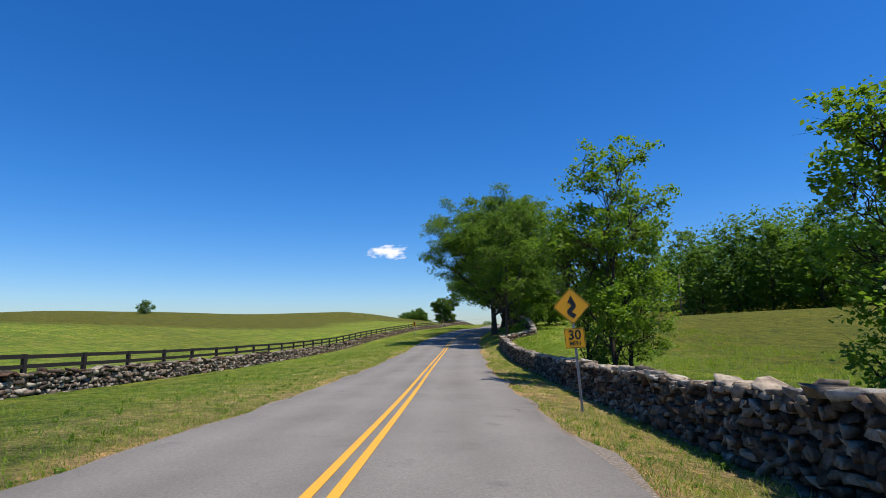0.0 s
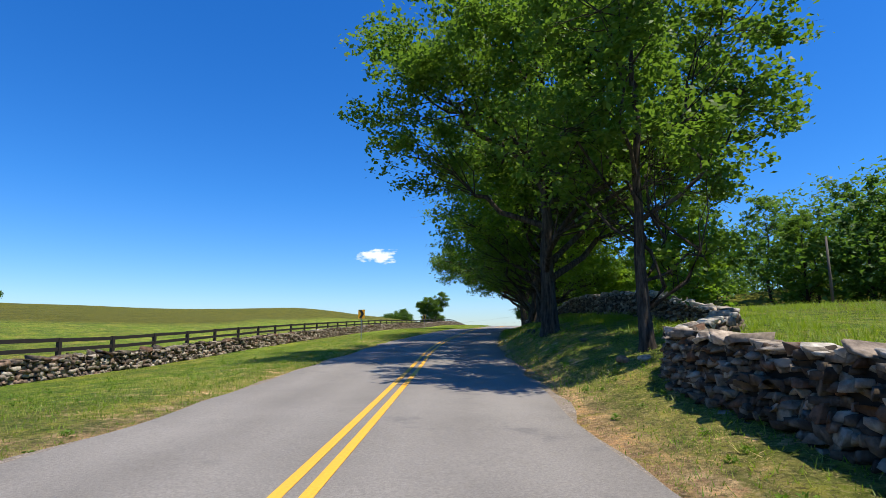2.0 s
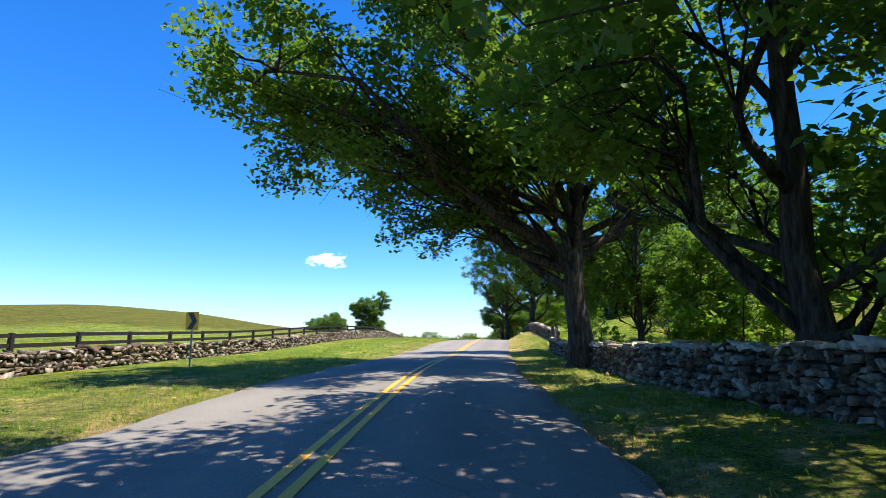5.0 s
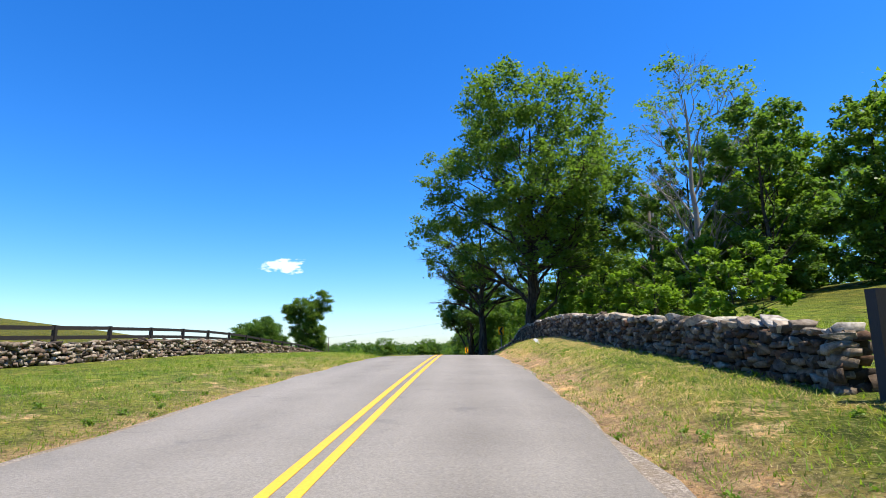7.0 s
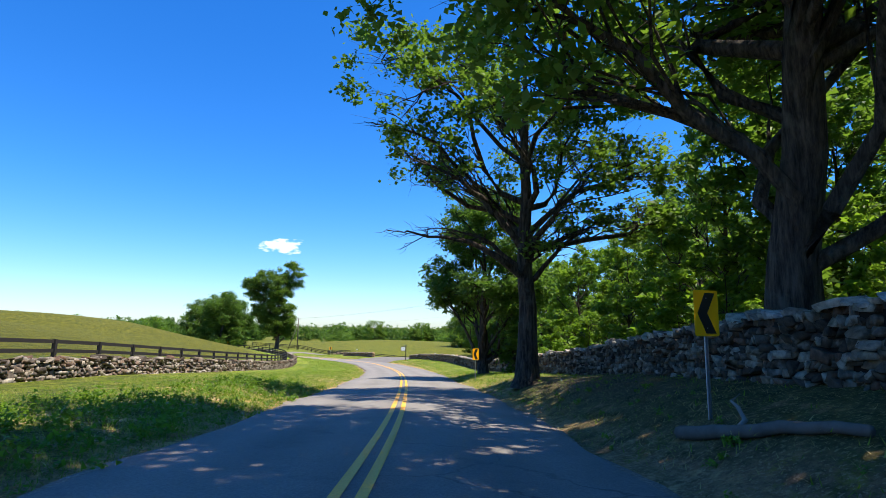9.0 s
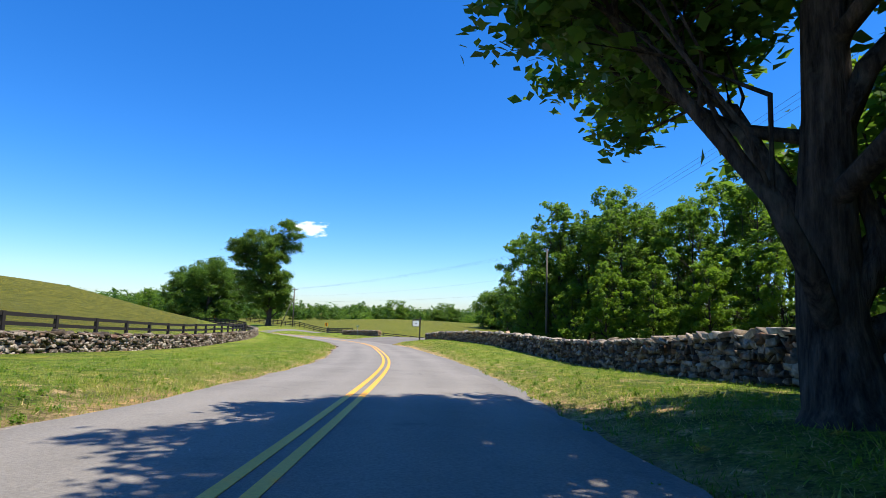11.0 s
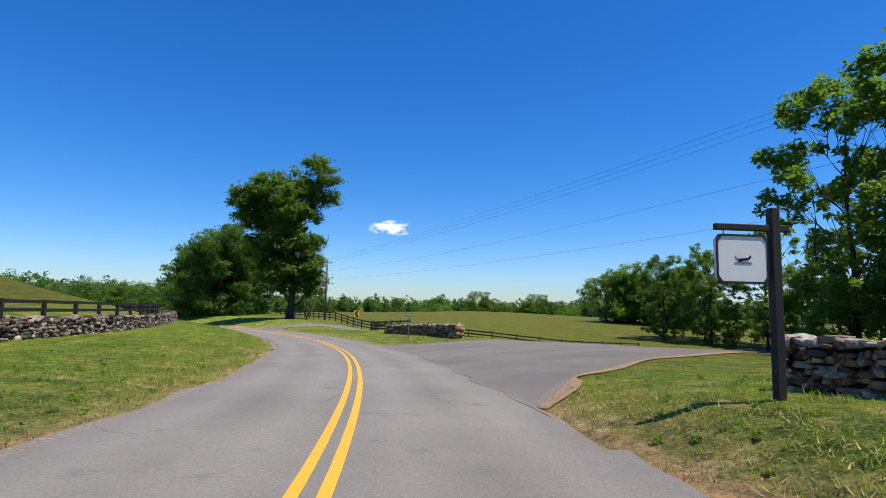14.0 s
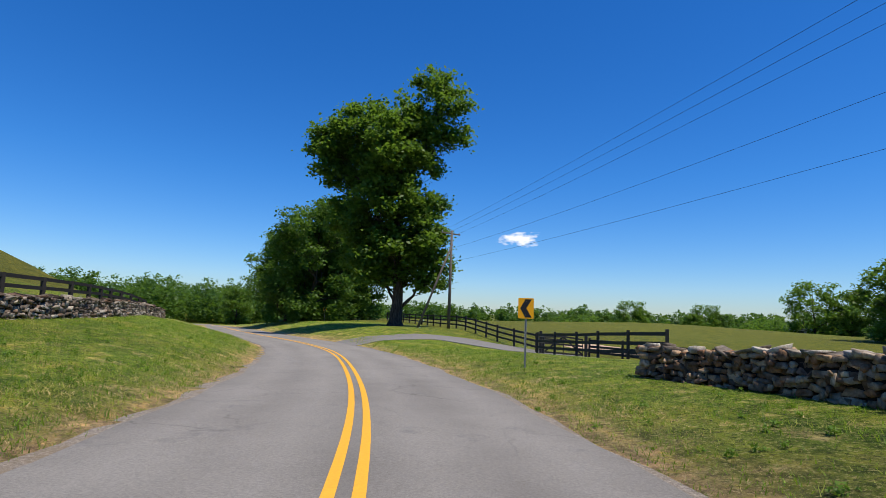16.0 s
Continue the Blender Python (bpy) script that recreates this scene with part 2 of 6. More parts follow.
def near_road(x, y):
    """For places: the road's place beside them (its y along the table of heights), the way to its right, and its height."""
    x, y = np.atleast_1d(x).astype(float), np.atleast_1d(y).astype(float)
    i = np.empty(len(x), int)
    for k in range(0, len(x), 20000):
        q = (x[k:k + 20000, None] - LINE[None, ::2, 0])**2 + (y[k:k + 20000, None] - LINE[None, ::2, 1])**2
        i[k:k + 20000] = q.argmin(1) * 2
    best, where = np.full(len(x), 1e9), np.zeros(len(x))
    for j in (-2, -1, 0, 1):
        a = np.clip(i + j, 0, len(LINE) - 2)
        v = LINE[a + 1, :2] - LINE[a, :2]
        w = np.stack([x, y], 1) - LINE[a, :2]
        u = np.clip((w * v).sum(1) / (v * v).sum(1), 0, 1)
        dd = ((w - u[:, None] * v)**2).sum(1)
        use = dd < best
        best[use], where[use] = dd[use], (a + u)[use]
    a = np.clip(where.astype(int), 0, len(LINE) - 2)
    u = (where - a)[:, None]
    foot = LINE[a] * (1 - u) + LINE[a + 1] * u
    rt = RIGHT[a] * (1 - u) + RIGHT[a + 1] * u
    side = np.sign(((np.stack([x, y], 1) - foot[:, :2]) * rt).sum(1))
    return foot, np.sqrt(best) * np.where(side == 0, 1, side), where


# heights over the road, by the way right of its middle, along y
ALONG = [0, 36, 48, 58, 75, 95, 108, 125, 135, 146, 160, 175, 205, 220, 235, 246, 262, 278, 290, 300, 335, 390]
SHAPE = {
    4.6: [-0.2, -0.2, 0.35, 0.75, 0.65, 0.1, -0.1, 0.05, 0.35, 0.65, 0.65, 0.45, 0.1, 0.25, 0.5, 0.05, 0.1, 0.2, 0.12, 0.4, 0.4, 0],
    6.5: [-0.2, -0.1, 0.85, 1.2, 1.35, 0.3, -0.1, 0.0, 0.5, 0.95, 1.2, 0.6, 0.15, 0.45, 0.7, 0.12, 0.33, 0.42, 0.15, 0.7, 0.8, 0],
    9.: [0, 0.1, 1, 1.5, 1.75, 0.5, 0, 0.15, 0.75, 1.3, 1.9, 0.9, 0.25, 0.6, 0.75, 0.25, 0.45, 0.55, 0.1, 1.1, 1.4, 0],
    30.: [0.5, 0.9, 1.6, 2.2, 2.2, 1.3, 0.7, 1.2, 2.2, 4, 5, 3.6, 1.6, 1, 0.8, 0.6, -0.5, -1.7, -1, 1, 2.4, 0],
    85.: [3.2, 4, 4.2, 4.6, 5, 5, 4.5, 5, 7.5, 10, 10, 8, 5, 3, 1.5, 0.6, -2, -3, -1.15, 0.4, 3, 0],
    200.: [17, 17, 17, 16, 16, 16, 16, 17, 17, 17, 16, 12, 7, 4, 2, 0, -4, -2.5, -1.14, 0, 0, -2],
    450.: [24, 24, 24, 24, 22, 22, 22, 22, 20, 18, 15, 12, 6, 3, 0, -3, -6, -6, -5.45, -5, -4, -4],
    -4.6: [0, 0, -.05, -.1, -.05, 0, 0, .05, .1, .1, .15, .2, .05, .05, .1, .1, .2, .35, .43, .5, .5, 0],
    -7.: [.05, -.05, -.15, -.25, -.15, 0, 0, .2, .2, .15, .3, .35, .1, .1, .2, .3, .5, .8, .96, 1.1, 1.1, 0],
    -11.: [.1, -.1, -.3, -.45, -.3, -.1, 0, .25, .3, .25, .25, .5, .25, .15, .3, .5, 1, 1.5, 1.75, 1.95, 1.5, 0],
    -18.: [.3, .1, 0, 0, .1, .1, .3, .6, .7, .8, 1, 1.3, 1.4, 1.3, 1.4, 1.6, 2.4, 3.2, 3.64, 4, 4.2, 0],
    -30.: [1, 0.9, 1, 1.2, 1, 0.9, 1.2, 1.6, 2.0, 2.3, 2.6, 3.1, 3.4, 3.1, 2.9, 3.2, 4.3, 6.0, 7.0, 8.1, 10.4, 1],
    -50.: [3, 3, 3.4, 3.4, 2.7, 2.0, 2.2, 2.7, 3.3, 4.1, 5.1, 6.1, 6.9, 6.5, 6.1, 6.1, 6.8, 8.5, 9.6, 10.3, 12.2, 2],
    -100.: [5.2, 5.6, 6, 6, 4.9, 4.2, 5.0, 5.2, 4.2, 3.6, 3.4, 3.3, 3.4, 4.0, 4.8, 5.4, 6.6, 7.6, 7.8, 7.6, 5, -1],
    -170.: [6.5, 6, 5, 5, 3.5, 3, 4.5, 5.5, 5.6, 5.4, 5, 4.5, 5, 5, 5.4, 5, 4.6, 4, 2.91, 2, 0, -2],
    -450.: [4, 4, 4, 4, 4, 4, 4, 3, 3, 2, 2, 1, 0, -1, -1, -2, -2, -3, -3.55, -4, -4, -4]}
STATIONS = sorted(SHAPE)


def ground(x, y):
    """The height of the land at places."""
    foot, d, _ = near_road(x, y)
    keys = sorted(STATIONS + [-3.25, 0.0, 3.2])
    cols = []
    for k in keys:
        if k in SHAPE:
            cols.append(np.interp(foot[:, 1], ALONG, SHAPE[k]))
        else:
            cols.append(np.full(len(d), -0.10))
    cols = np.array(cols)
    keys = np.array(keys)
    j = np.clip(np.searchsorted(keys, d) - 1, 0, len(keys) - 2)
    u = np.clip((d - keys[j]) / (keys[j + 1] - keys[j]), 0, 1)
    r = np.arange(len(d))
    k0, k1 = np.clip(j - 1, 0, None), np.clip(j + 2, None, len(keys) - 1)
    m1 = (cols[j + 1, r] - cols[k0, r]) / (keys[j + 1] - keys[k0])
    m2 = (cols[k1, r] - cols[j, r]) / (keys[k1] - keys[j])
    w = keys[j + 1] - keys[j]
    flat = np.abs(d) < 4.6
    cub = (cols[j, r] * (2 * u**3 - 3 * u**2 + 1) + m1 * w * (u**3 - 2 * u**2 + u) + cols[j + 1, r] * (3 * u**2 - 2 * u**3) + m2 * w * (u**3 - u**2))
    lin = cols[j, r] * (1 - u) + cols[j + 1, r] * u
    rel = np.where(flat, lin, 0.5 * cub + 0.5 * lin)
    far = np.clip((np.abs(d) - 120) / 600, 0, 1)
    base = foot[:, 2] * (1 - far) + (-3.0) * far
    roll = np.clip((np.abs(d) - 15) / 60, 0, 1)
    wave = 0.8 * np.sin(np.asarray(x) / 23 + 1) * np.sin(np.asarray(y) / 31) + 1.6 * np.sin(np.asarray(x) / 71 + 2) * np.cos(np.asarray(y) / 83)
    return base + rel + wave * roll * 0.6


def lie(x, y):
    return float(ground([x], [y])[0])


def beside(y, d):
    """The place d metres right of the road's middle, where the road passes y."""
    i = int(np.abs(LINE[:, 1] - y).argmin())
    return float(LINE[i, 0] + RIGHT[i, 0] * d), float(LINE[i, 1] + RIGHT[i, 1] * d)


def mesh_object(name, verts, faces, material, parent=None, smooth=False):
    me = bpy.data.meshes.new(name)
    me.from_pydata(verts, [], faces)
    me.materials.append(material)
    if smooth:
        me.polygons.foreach_set("use_smooth", [True] * len(me.polygons))
    ob = new(name, me)
    ob.parent = parent
    return ob


def quick_mesh(name, v, polys, material, parent=None, smooth=False):
    """A mesh from arrays: polys is n by 3 or 4."""
    me = bpy.data.meshes.new(name)
    n, k = polys.shape
    me.vertices.add(len(v))
    me.vertices.foreach_set("co", np.asarray(v, np.float32).ravel())
    me.loops.add(n * k)
    me.loops.foreach_set("vertex_index", polys.astype(np.int32).ravel())
    me.polygons.add(n)
    me.polygons.foreach_set("loop_start", np.arange(0, n * k, k, dtype=np.int32))
    me.polygons.foreach_set("loop_total", np.full(n, k, np.int32))
    if smooth:
        me.polygons.foreach_set("use_smooth", np.ones(n, bool))
    me.update(calc_edges=True)
    me.materials.append(material)
    ob = new(name, me)
    ob.parent = parent
    return ob


def axis_steps(lo, hi, fine_lo, fine_hi, fine, grow):
    """Grid lines: fine in the middle, wider and wider outwards."""
    c = list(np.arange(fine_lo, fine_hi + fine / 2, fine))
    a, st = fine_hi, fine
    while a < hi:
        st *= grow
        a += st
        c.append(a)
    a, st = fine_lo, fine
    while a > lo:
        st *= grow
        a -= st
        c.insert(0, a)
    return np.array(c)


# ---- ground, one sheet ----
def grass_mat():
    m, n, l, b = mat("grass_ground", 0.95)
    att = n.new("ShaderNodeAttribute")
    att.attribute_name = "cover"
    sep = n.new("ShaderNodeSeparateColor")
    l.new(att.outputs["Color"], sep.inputs[0])
    fine, mid, big = tex(n, l, 8.0, 8, 0.8), tex(n, l, 0.75, 7, 0.72), tex(n, l, 0.045, 3)
    green = ramp(n, l, mid, [(0.3, (0.056, 0.128, 0.006)), (0.46, (0.135, 0.225, 0.012)), (0.57, (0.215, 0.270, 0.022)), (0.68, (0.390, 0.310, 0.090))])
    hay = ramp(n, l, mid, [(0.3, (0.072, 0.078, 0.007)), (0.7, (0.160, 0.140, 0.018))])
    straw = ramp(n, l, tex(n, l, 1.4, 7, 0.75), [(0.32, (0.27, 0.155, 0.085)), (0.42, (0.54, 0.350, 0.180)), (0.52, (0.46, 0.280, 0.160)), (0.60, (0.40, 0.320, 0.075)), (0.70, (0.66, 0.46, 0.23))])
    way = n.new("ShaderNodeAttribute")
    way.attribute_name = "along_road"
    mow = n.new("ShaderNodeTexNoise")
    mow.inputs["Scale"].default_value, mow.inputs["Detail"].default_value, mow.inputs["Roughness"].default_value = 1.0, 5, 0.65
    l.new(way.outputs["Vector"], mow.inputs["Vector"])
    c = mix(n, l, sep.outputs["Green"], green, hay)
    c = mix(n, l, ramp(n, l, big, [(0.42, (0, 0, 0)), (0.62, (0.5, 0.5, 0.5))]), c, hay)
    edge = n.new("ShaderNodeMath")
    edge.operation = "MULTIPLY_ADD"
    l.new(mix(n, l, 0.6, mid, mow.outputs["Fac"]), edge.inputs[0])
    edge.inputs[1].default_value = 1.6
    edge.inputs[2].default_value = -0.75
    e2 = n.new("ShaderNodeMath")
    e2.operation, e2.use_clamp = "ADD", True
    l.new(edge.outputs[0], e2.inputs[0])
    l.new(sep.outputs["Red"], e2.inputs[1])
    e3 = n.new("ShaderNodeMath")
    e3.operation, e3.use_clamp = "MULTIPLY", True
    l.new(e2.outputs[0], e3.inputs[0])
    l.new(sep.outputs["Red"], e3.inputs[1])
    c = mix(n, l, e3.outputs[0], c, straw)
    mat_ = n.new("ShaderNodeMath")
    mat_.operation = "MULTIPLY"
    l.new(ramp(n, l, tex(n, l, 1.15, 6, 0.72), [(0.555, (0, 0, 0)), (0.615, (1, 1, 1))]), mat_.inputs[0])
    l.new(att.outputs["Alpha"], mat_.inputs[1])
    c = mix(n, l, mat_.outputs[0], c, ramp(n, l, tex(n, l, 5.0, 5, 0.75), [(0.35, (0.34, 0.205, 0.115)), (0.5, (0.52, 0.355, 0.190)), (0.65, (0.68, 0.50, 0.28))]))
    # dark bare soil, coloured darker still for the deep shade on the banks
    shade_earth = ramp(n, l, fine, [(0.3, (0.035, 0.026, 0.018)), (0.7, (0.125, 0.090, 0.058))])
    c = mix(n, l, 1.0, c, ramp(n, l, mow.outputs["Fac"], [(0.34, (0.62, 0.70, 0.55)), (0.50, (1, 1, 1)), (0.66, (1.35, 1.25, 1.05))]), "MULTIPLY")
    c = mix(n, l, sep.outputs["Blue"], c, shade_earth)
    # blotches paint shadows between tufts and light tips into the colour
    c = mix(n, l, 1.0, c, ramp(n, l, tex(n, l, 2.3, 7, 0.78), [(0.36, (0.32, 0.40, 0.28)), (0.50, (1, 1, 1)), (0.64, (1.5, 1.38, 1.2))]), "MULTIPLY")
    fleck = ramp(n, l, tex(n, l, 19, 5, 0.7), [(0.54, (0, 0, 0)), (0.60, (0.75, 0.75, 0.75))])
    c = mix(n, l, fleck, c, mix(n, l, e3.outputs[0], mix(n, l, sep.outputs["Green"], (0.40, 0.36, 0.12), (0.110, 0.130, 0.024)), (0.60, 0.42, 0.23)))
    # finer dark spots: painted shadow between grass tufts, brown where straw lies
    gap = ramp(n, l, tex(n, l, 13, 6, 0.8), [(0.40, (0.85, 0.85, 0.85)), (0.49, (0, 0, 0))])
    c = mix(n, l, gap, c, mix(n, l, e3.outputs[0], (0.030, 0.050, 0.008), (0.250, 0.155, 0.088)))
    l.new(c, b.inputs["Base Color"])
    bump(n, l, b, tex(n, l, 6, 8, 0.8), 1.0, 0.16)
    return m


M_GRASS = grass_mat()
gx = axis_steps(-2400, 2400, -22, 46, 0.8, 1.06)
gy = axis_steps(-900, 2900, -14, 322, 1.2, 1.06)
GX, GY = np.meshgrid(gx, gy)
gz = ground(GX.ravel(), GY.ravel())
_, g_d, g_w = near_road(GX.ravel(), GY.ravel())
nx, ny = len(gx), len(gy)
idx = np.arange(nx * ny).reshape(ny, nx)
quads = np.stack([idx[:-1, :-1], idx[:-1, 1:], idx[1:, 1:], idx[1:, :-1]], -1).reshape(-1, 4)
land = tagged(quick_mesh("ground", np.stack([GX.ravel(), GY.ravel(), gz], 1), quads, M_GRASS, smooth=True),
              "rolling green pasture with straw-coloured roadside verges", "ground", kind="structure")
fy = LINE[np.clip(g_w.astype(int), 0, len(LINE) - 1), 1]
strip_w = np.where(g_d > 0, np.interp(fy, [0, 60, 66, 105, 112, 160, 166, 196, 204], [1.15, 1.15, 0.9, 0.9, 2.0, 2.0, 0.8, 0.8, 1.2]), 1.15)
red = np.clip(1.3 - (np.abs(g_d) - 3.0) / strip_w, 0, 1) * (np.abs(g_d) < 6)
patchy = np.clip(1.3 - np.abs(np.abs(g_d) - 5.0) / 1.6, 0, 1) * (0.38 + 0.26 * np.sin(fy / 7.3) * np.sin(fy / 17.0 + 1)) * (np.abs(g_d) < 8) * np.interp(fy, [170, 235, 300], [1.0, 0.55, 0.4])
patchy += 0.20 * np.clip(1 - np.abs(fy - 142) / 28, 0, 1) * np.clip(1.4 - np.abs(g_d + 4.6) / 1.2, 0, 1)
red = np.maximum(red, patchy)
mound = np.clip(1.4 - np.abs(fy - 149) / 9.5, 0, 1) * np.clip(1.4 - np.abs(g_d - 4.8) / 2.2, 0, 1)
red = np.clip(red + 0.9 * mound + 0.4 * np.clip(1 - np.abs(fy - 22) / 20, 0, 1) * np.clip(1 - np.abs(g_d - 4.0) / 1.2, 0, 1), 0, 1)
hayf = np.clip((-g_d - np.interp(fy, [0, 110, 150], [34, 34, 13]) - 10 * np.sin(fy / 19) * (fy < 130)) / 5, 0, 1) + np.clip((g_d - 11) / 8, 0, 0.85)
# bare soil on the right-hand banks; its tone also carries the trees' shade
bare = np.clip(1 - np.abs(fy - 168) / 11, 0, 1)**0.4 * np.clip(1.6 - np.abs(g_d - 5.4) / 1.6, 0, 1)
bare = np.maximum(bare, np.clip(1 - np.abs(fy - 66) / 26, 0, 1) * np.clip(1 - np.abs(g_d - 5.5) / 2.5, 0, 1) * 0.6)
red = red * (1 - 0.85 * np.exp(-((g_d - 4.7 - 0.2 * np.sin(fy / 5)) / 0.42)**2) * np.clip(1.5 - np.abs(fy - 138) / 20, 0, 1))
land.data.attributes.new("along_road", "FLOAT_VECTOR", "POINT").data.foreach_set("vector", np.stack([g_d * 1.9, g_w * 0.16, gz * 0], 1).astype(np.float32).ravel())
cov = land.data.color_attributes.new("cover", "FLOAT_COLOR", "POINT")
cov.data.foreach_set("color", np.stack([red, hayf, bare, np.clip(1.15 - (np.abs(g_d) - 3.0) / 5.5, 0, 1) * np.interp(fy, [190, 240], [1.0, 0.65])], 1).astype(np.float32).ravel())


# ---- road ----
def asphalt_mat(name, dark, light, track):
    """Asphalt between two tones, paler where the attribute "across" marks the wheels' tracks."""
    m, n, l, b = mat(name, 0.85)
    c = ramp(n, l, tex(n, l, 0.30, 6, 0.65), [(0.32, dark), (0.68, light)])
    att = n.new("ShaderNodeAttribute")
    att.attribute_name = "across"
    c = mix(n, l, att.outputs["Fac"], c, track)
    c2 = ramp(n, l, tex(n, l, 34, 6, 0.85), [(0.34, (0.68, 0.68, 0.68)), (0.66, (1.2, 1.2, 1.2))])
    c = mix(n, l, 1.0, c, c2, "MULTIPLY")
    c = mix(n, l, ramp(n, l, tex(n, l, 1.1, 5, 0.7), [(0.60, (0, 0, 0)), (0.72, (0.5, 0.5, 0.5))]), c, (0.105, 0.10, 0.098))
    co, vo, wob = n.new("ShaderNodeTexCoord"), n.new("ShaderNodeTexVoronoi"), n.new("ShaderNodeVectorMath")
    wn_ = n.new("ShaderNodeTexNoise")
    wn_.inputs["Scale"].default_value, wn_.inputs["Detail"].default_value = 2.5, 5
    l.new(co.outputs["Object"], wn_.inputs["Vector"])
    wob.operation = "MULTIPLY_ADD"
    wob.inputs[1].default_value = (0.5, 0.5, 0.5)
    l.new(wn_.outputs["Color"], wob.inputs[0])
    l.new(co.outputs["Object"], wob.inputs[2])
    vo.feature = "DISTANCE_TO_EDGE"
    vo.inputs["Scale"].default_value = 0.42
    l.new(wob.outputs[0], vo.inputs["Vector"])
    crack = ramp(n, l, vo.outputs["Distance"], [(0.003, (0.55, 0.55, 0.55)), (0.010, (0, 0, 0))])
    some = ramp(n, l, tex(n, l, 0.12, 2), [(0.54, (0, 0, 0)), (0.64, (1, 1, 1))])
    c = mix(n, l, mix(n, l, 1.0, crack, some, "MULTIPLY"), c, (0.05, 0.048, 0.046))
    l.new(c, b.inputs["Base Color"])
    bump(n, l, b, tex(n, l, 60, 6, 0.85), 0.7, 0.012)
    return m


M_LANE = asphalt_mat("dark_lane_asphalt", (0.142, 0.127, 0.110), (0.200, 0.180, 0.157), (0.270, 0.244, 0.214))
M_ROAD = asphalt_mat("worn_asphalt", (0.172, 0.156, 0.136), (0.244, 0.223, 0.196), (0.295, 0.270, 0.238))


def edges(i):
    """Half widths of the road, left and right, at a step of its line."""
    y = LINE[i, 1] if LINE[i, 0] > -3 or LINE[i, 1] < 250 else 300
    left = np.interp(y, [100, 160], [3.2, 2.95])
    return left + 0.06 * math.sin(i * 1.3) + 0.05 * math.sin(i * 0.37), 2.95 + 0.06 * math.sin(i * 0.9 + 2) + 0.05 * math.sin(i * 0.31)


def ribbon(name, offs, material, lift, start=0, end=None, thick=0.06):
    """A strip along the road from offset to offset, with a crown and sides."""
    v, f = [], []
    rng = range(start, end or len(LINE))
    k = None
    for i in rng:
        o = offs(i)
        k = len(o) + 2
        for j, d in enumerate([o[0]] + list(o) + [o[-1]]):
            z = LINE[i, 2] + lift - 0.018 * abs(d) - (thick if j in (0, k - 1) else 0)
            v.append((LINE[i, 0] + RIGHT[i, 0] * d, LINE[i, 1] + RIGHT[i, 1] * d, z))
    for a in range(len(rng) - 1):
        for j in range(k - 1):
            p = a * k + j
            f.append((p, p + 1, p + 1 + k, p + k))
    return mesh_object(name, v, f, material, smooth=False)


road = ribbon("road", lambda i: np.linspace(-edges(i)[0], edges(i)[1], 9), M_ROAD, 0.04, thick=0.14)
dist = np.repeat([[0.0] + list(np.linspace(-1, 1, 9)) + [0.0]], len(road.data.vertices) // 11, 0).ravel() * 3.0
tracks = sum(np.exp(-((dist - q) / 0.45)**2) for q in (-2.2, -0.75, 0.75, 2.2))
road.data.attributes.new("across", "FLOAT", "POINT").data.foreach_set("value", (0.45 * tracks).astype(np.float32))
tagged(road, "worn grey two-lane asphalt country road", "road", kind="structure")
for a, b in ((-0.175, -0.065), (0.065, 0.175)):
    line = ribbon("centre_line", lambda i: (a, b), M_PAINT, 0.046, thick=0.004)
    tagged(line, "solid yellow centre line painted on asphalt", "road marking", "double centre line", "structure")


# ---- dry-stone walls ----
def stone(at, along, out, up, half_w, half_h, deep, rng):
    """The corners of one rough stone, 18 of them: a six-sided outline at its back and its front, and a broken face that tips its own way."""
    ang = np.radians([36, 90, 144, 216, 270, 324]) + rng.uniform(-0.38, 0.38, 6)
    rad = np.array([1.30, 0.98, 1.30, 1.30, 0.98, 1.30]) * rng.uniform(0.84, 1.12, 6)
    u, v = np.cos(ang) * rad, np.sin(ang) * rad
    swell, k = rng.uniform(0.004, 0.022), rng.uniform(0.88, 0.98)
    tip_u, tip_v = rng.normal(0, 0.030), rng.normal(-0.008, 0.026)
    du, dv = rng.uniform(-0.10, 0.10), rng.uniform(-0.10, 0.10)
    lay = []
    for s, d, su, sv, tip in ((0.85, -deep, 0, 0, 0), (1.0, 0.0, 0, 0, 1), (k, swell, du, dv, 1)):
        w = d + tip * (u * tip_u + v * tip_v) + rng.uniform(-0.008, 0.008, 6)
        lay.append(at + np.outer((u * s + su) * half_w, along) + np.outer((v * s + sv) * half_h, up) + np.outer(w, out))
    return np.concatenate(lay)


ROUGH = np.array([(a, (a + 1) % 6, (a + 1) % 6 + 6, a + 6) for a in range(6)] + [(a + 6, (a + 1) % 6 + 6, (a + 1) % 6 + 12, a + 12) for a in range(6)]
                 + [(12, 13, 14, 15), (12, 15, 16, 17), (3, 2, 1, 0), (5, 4, 3, 0)])


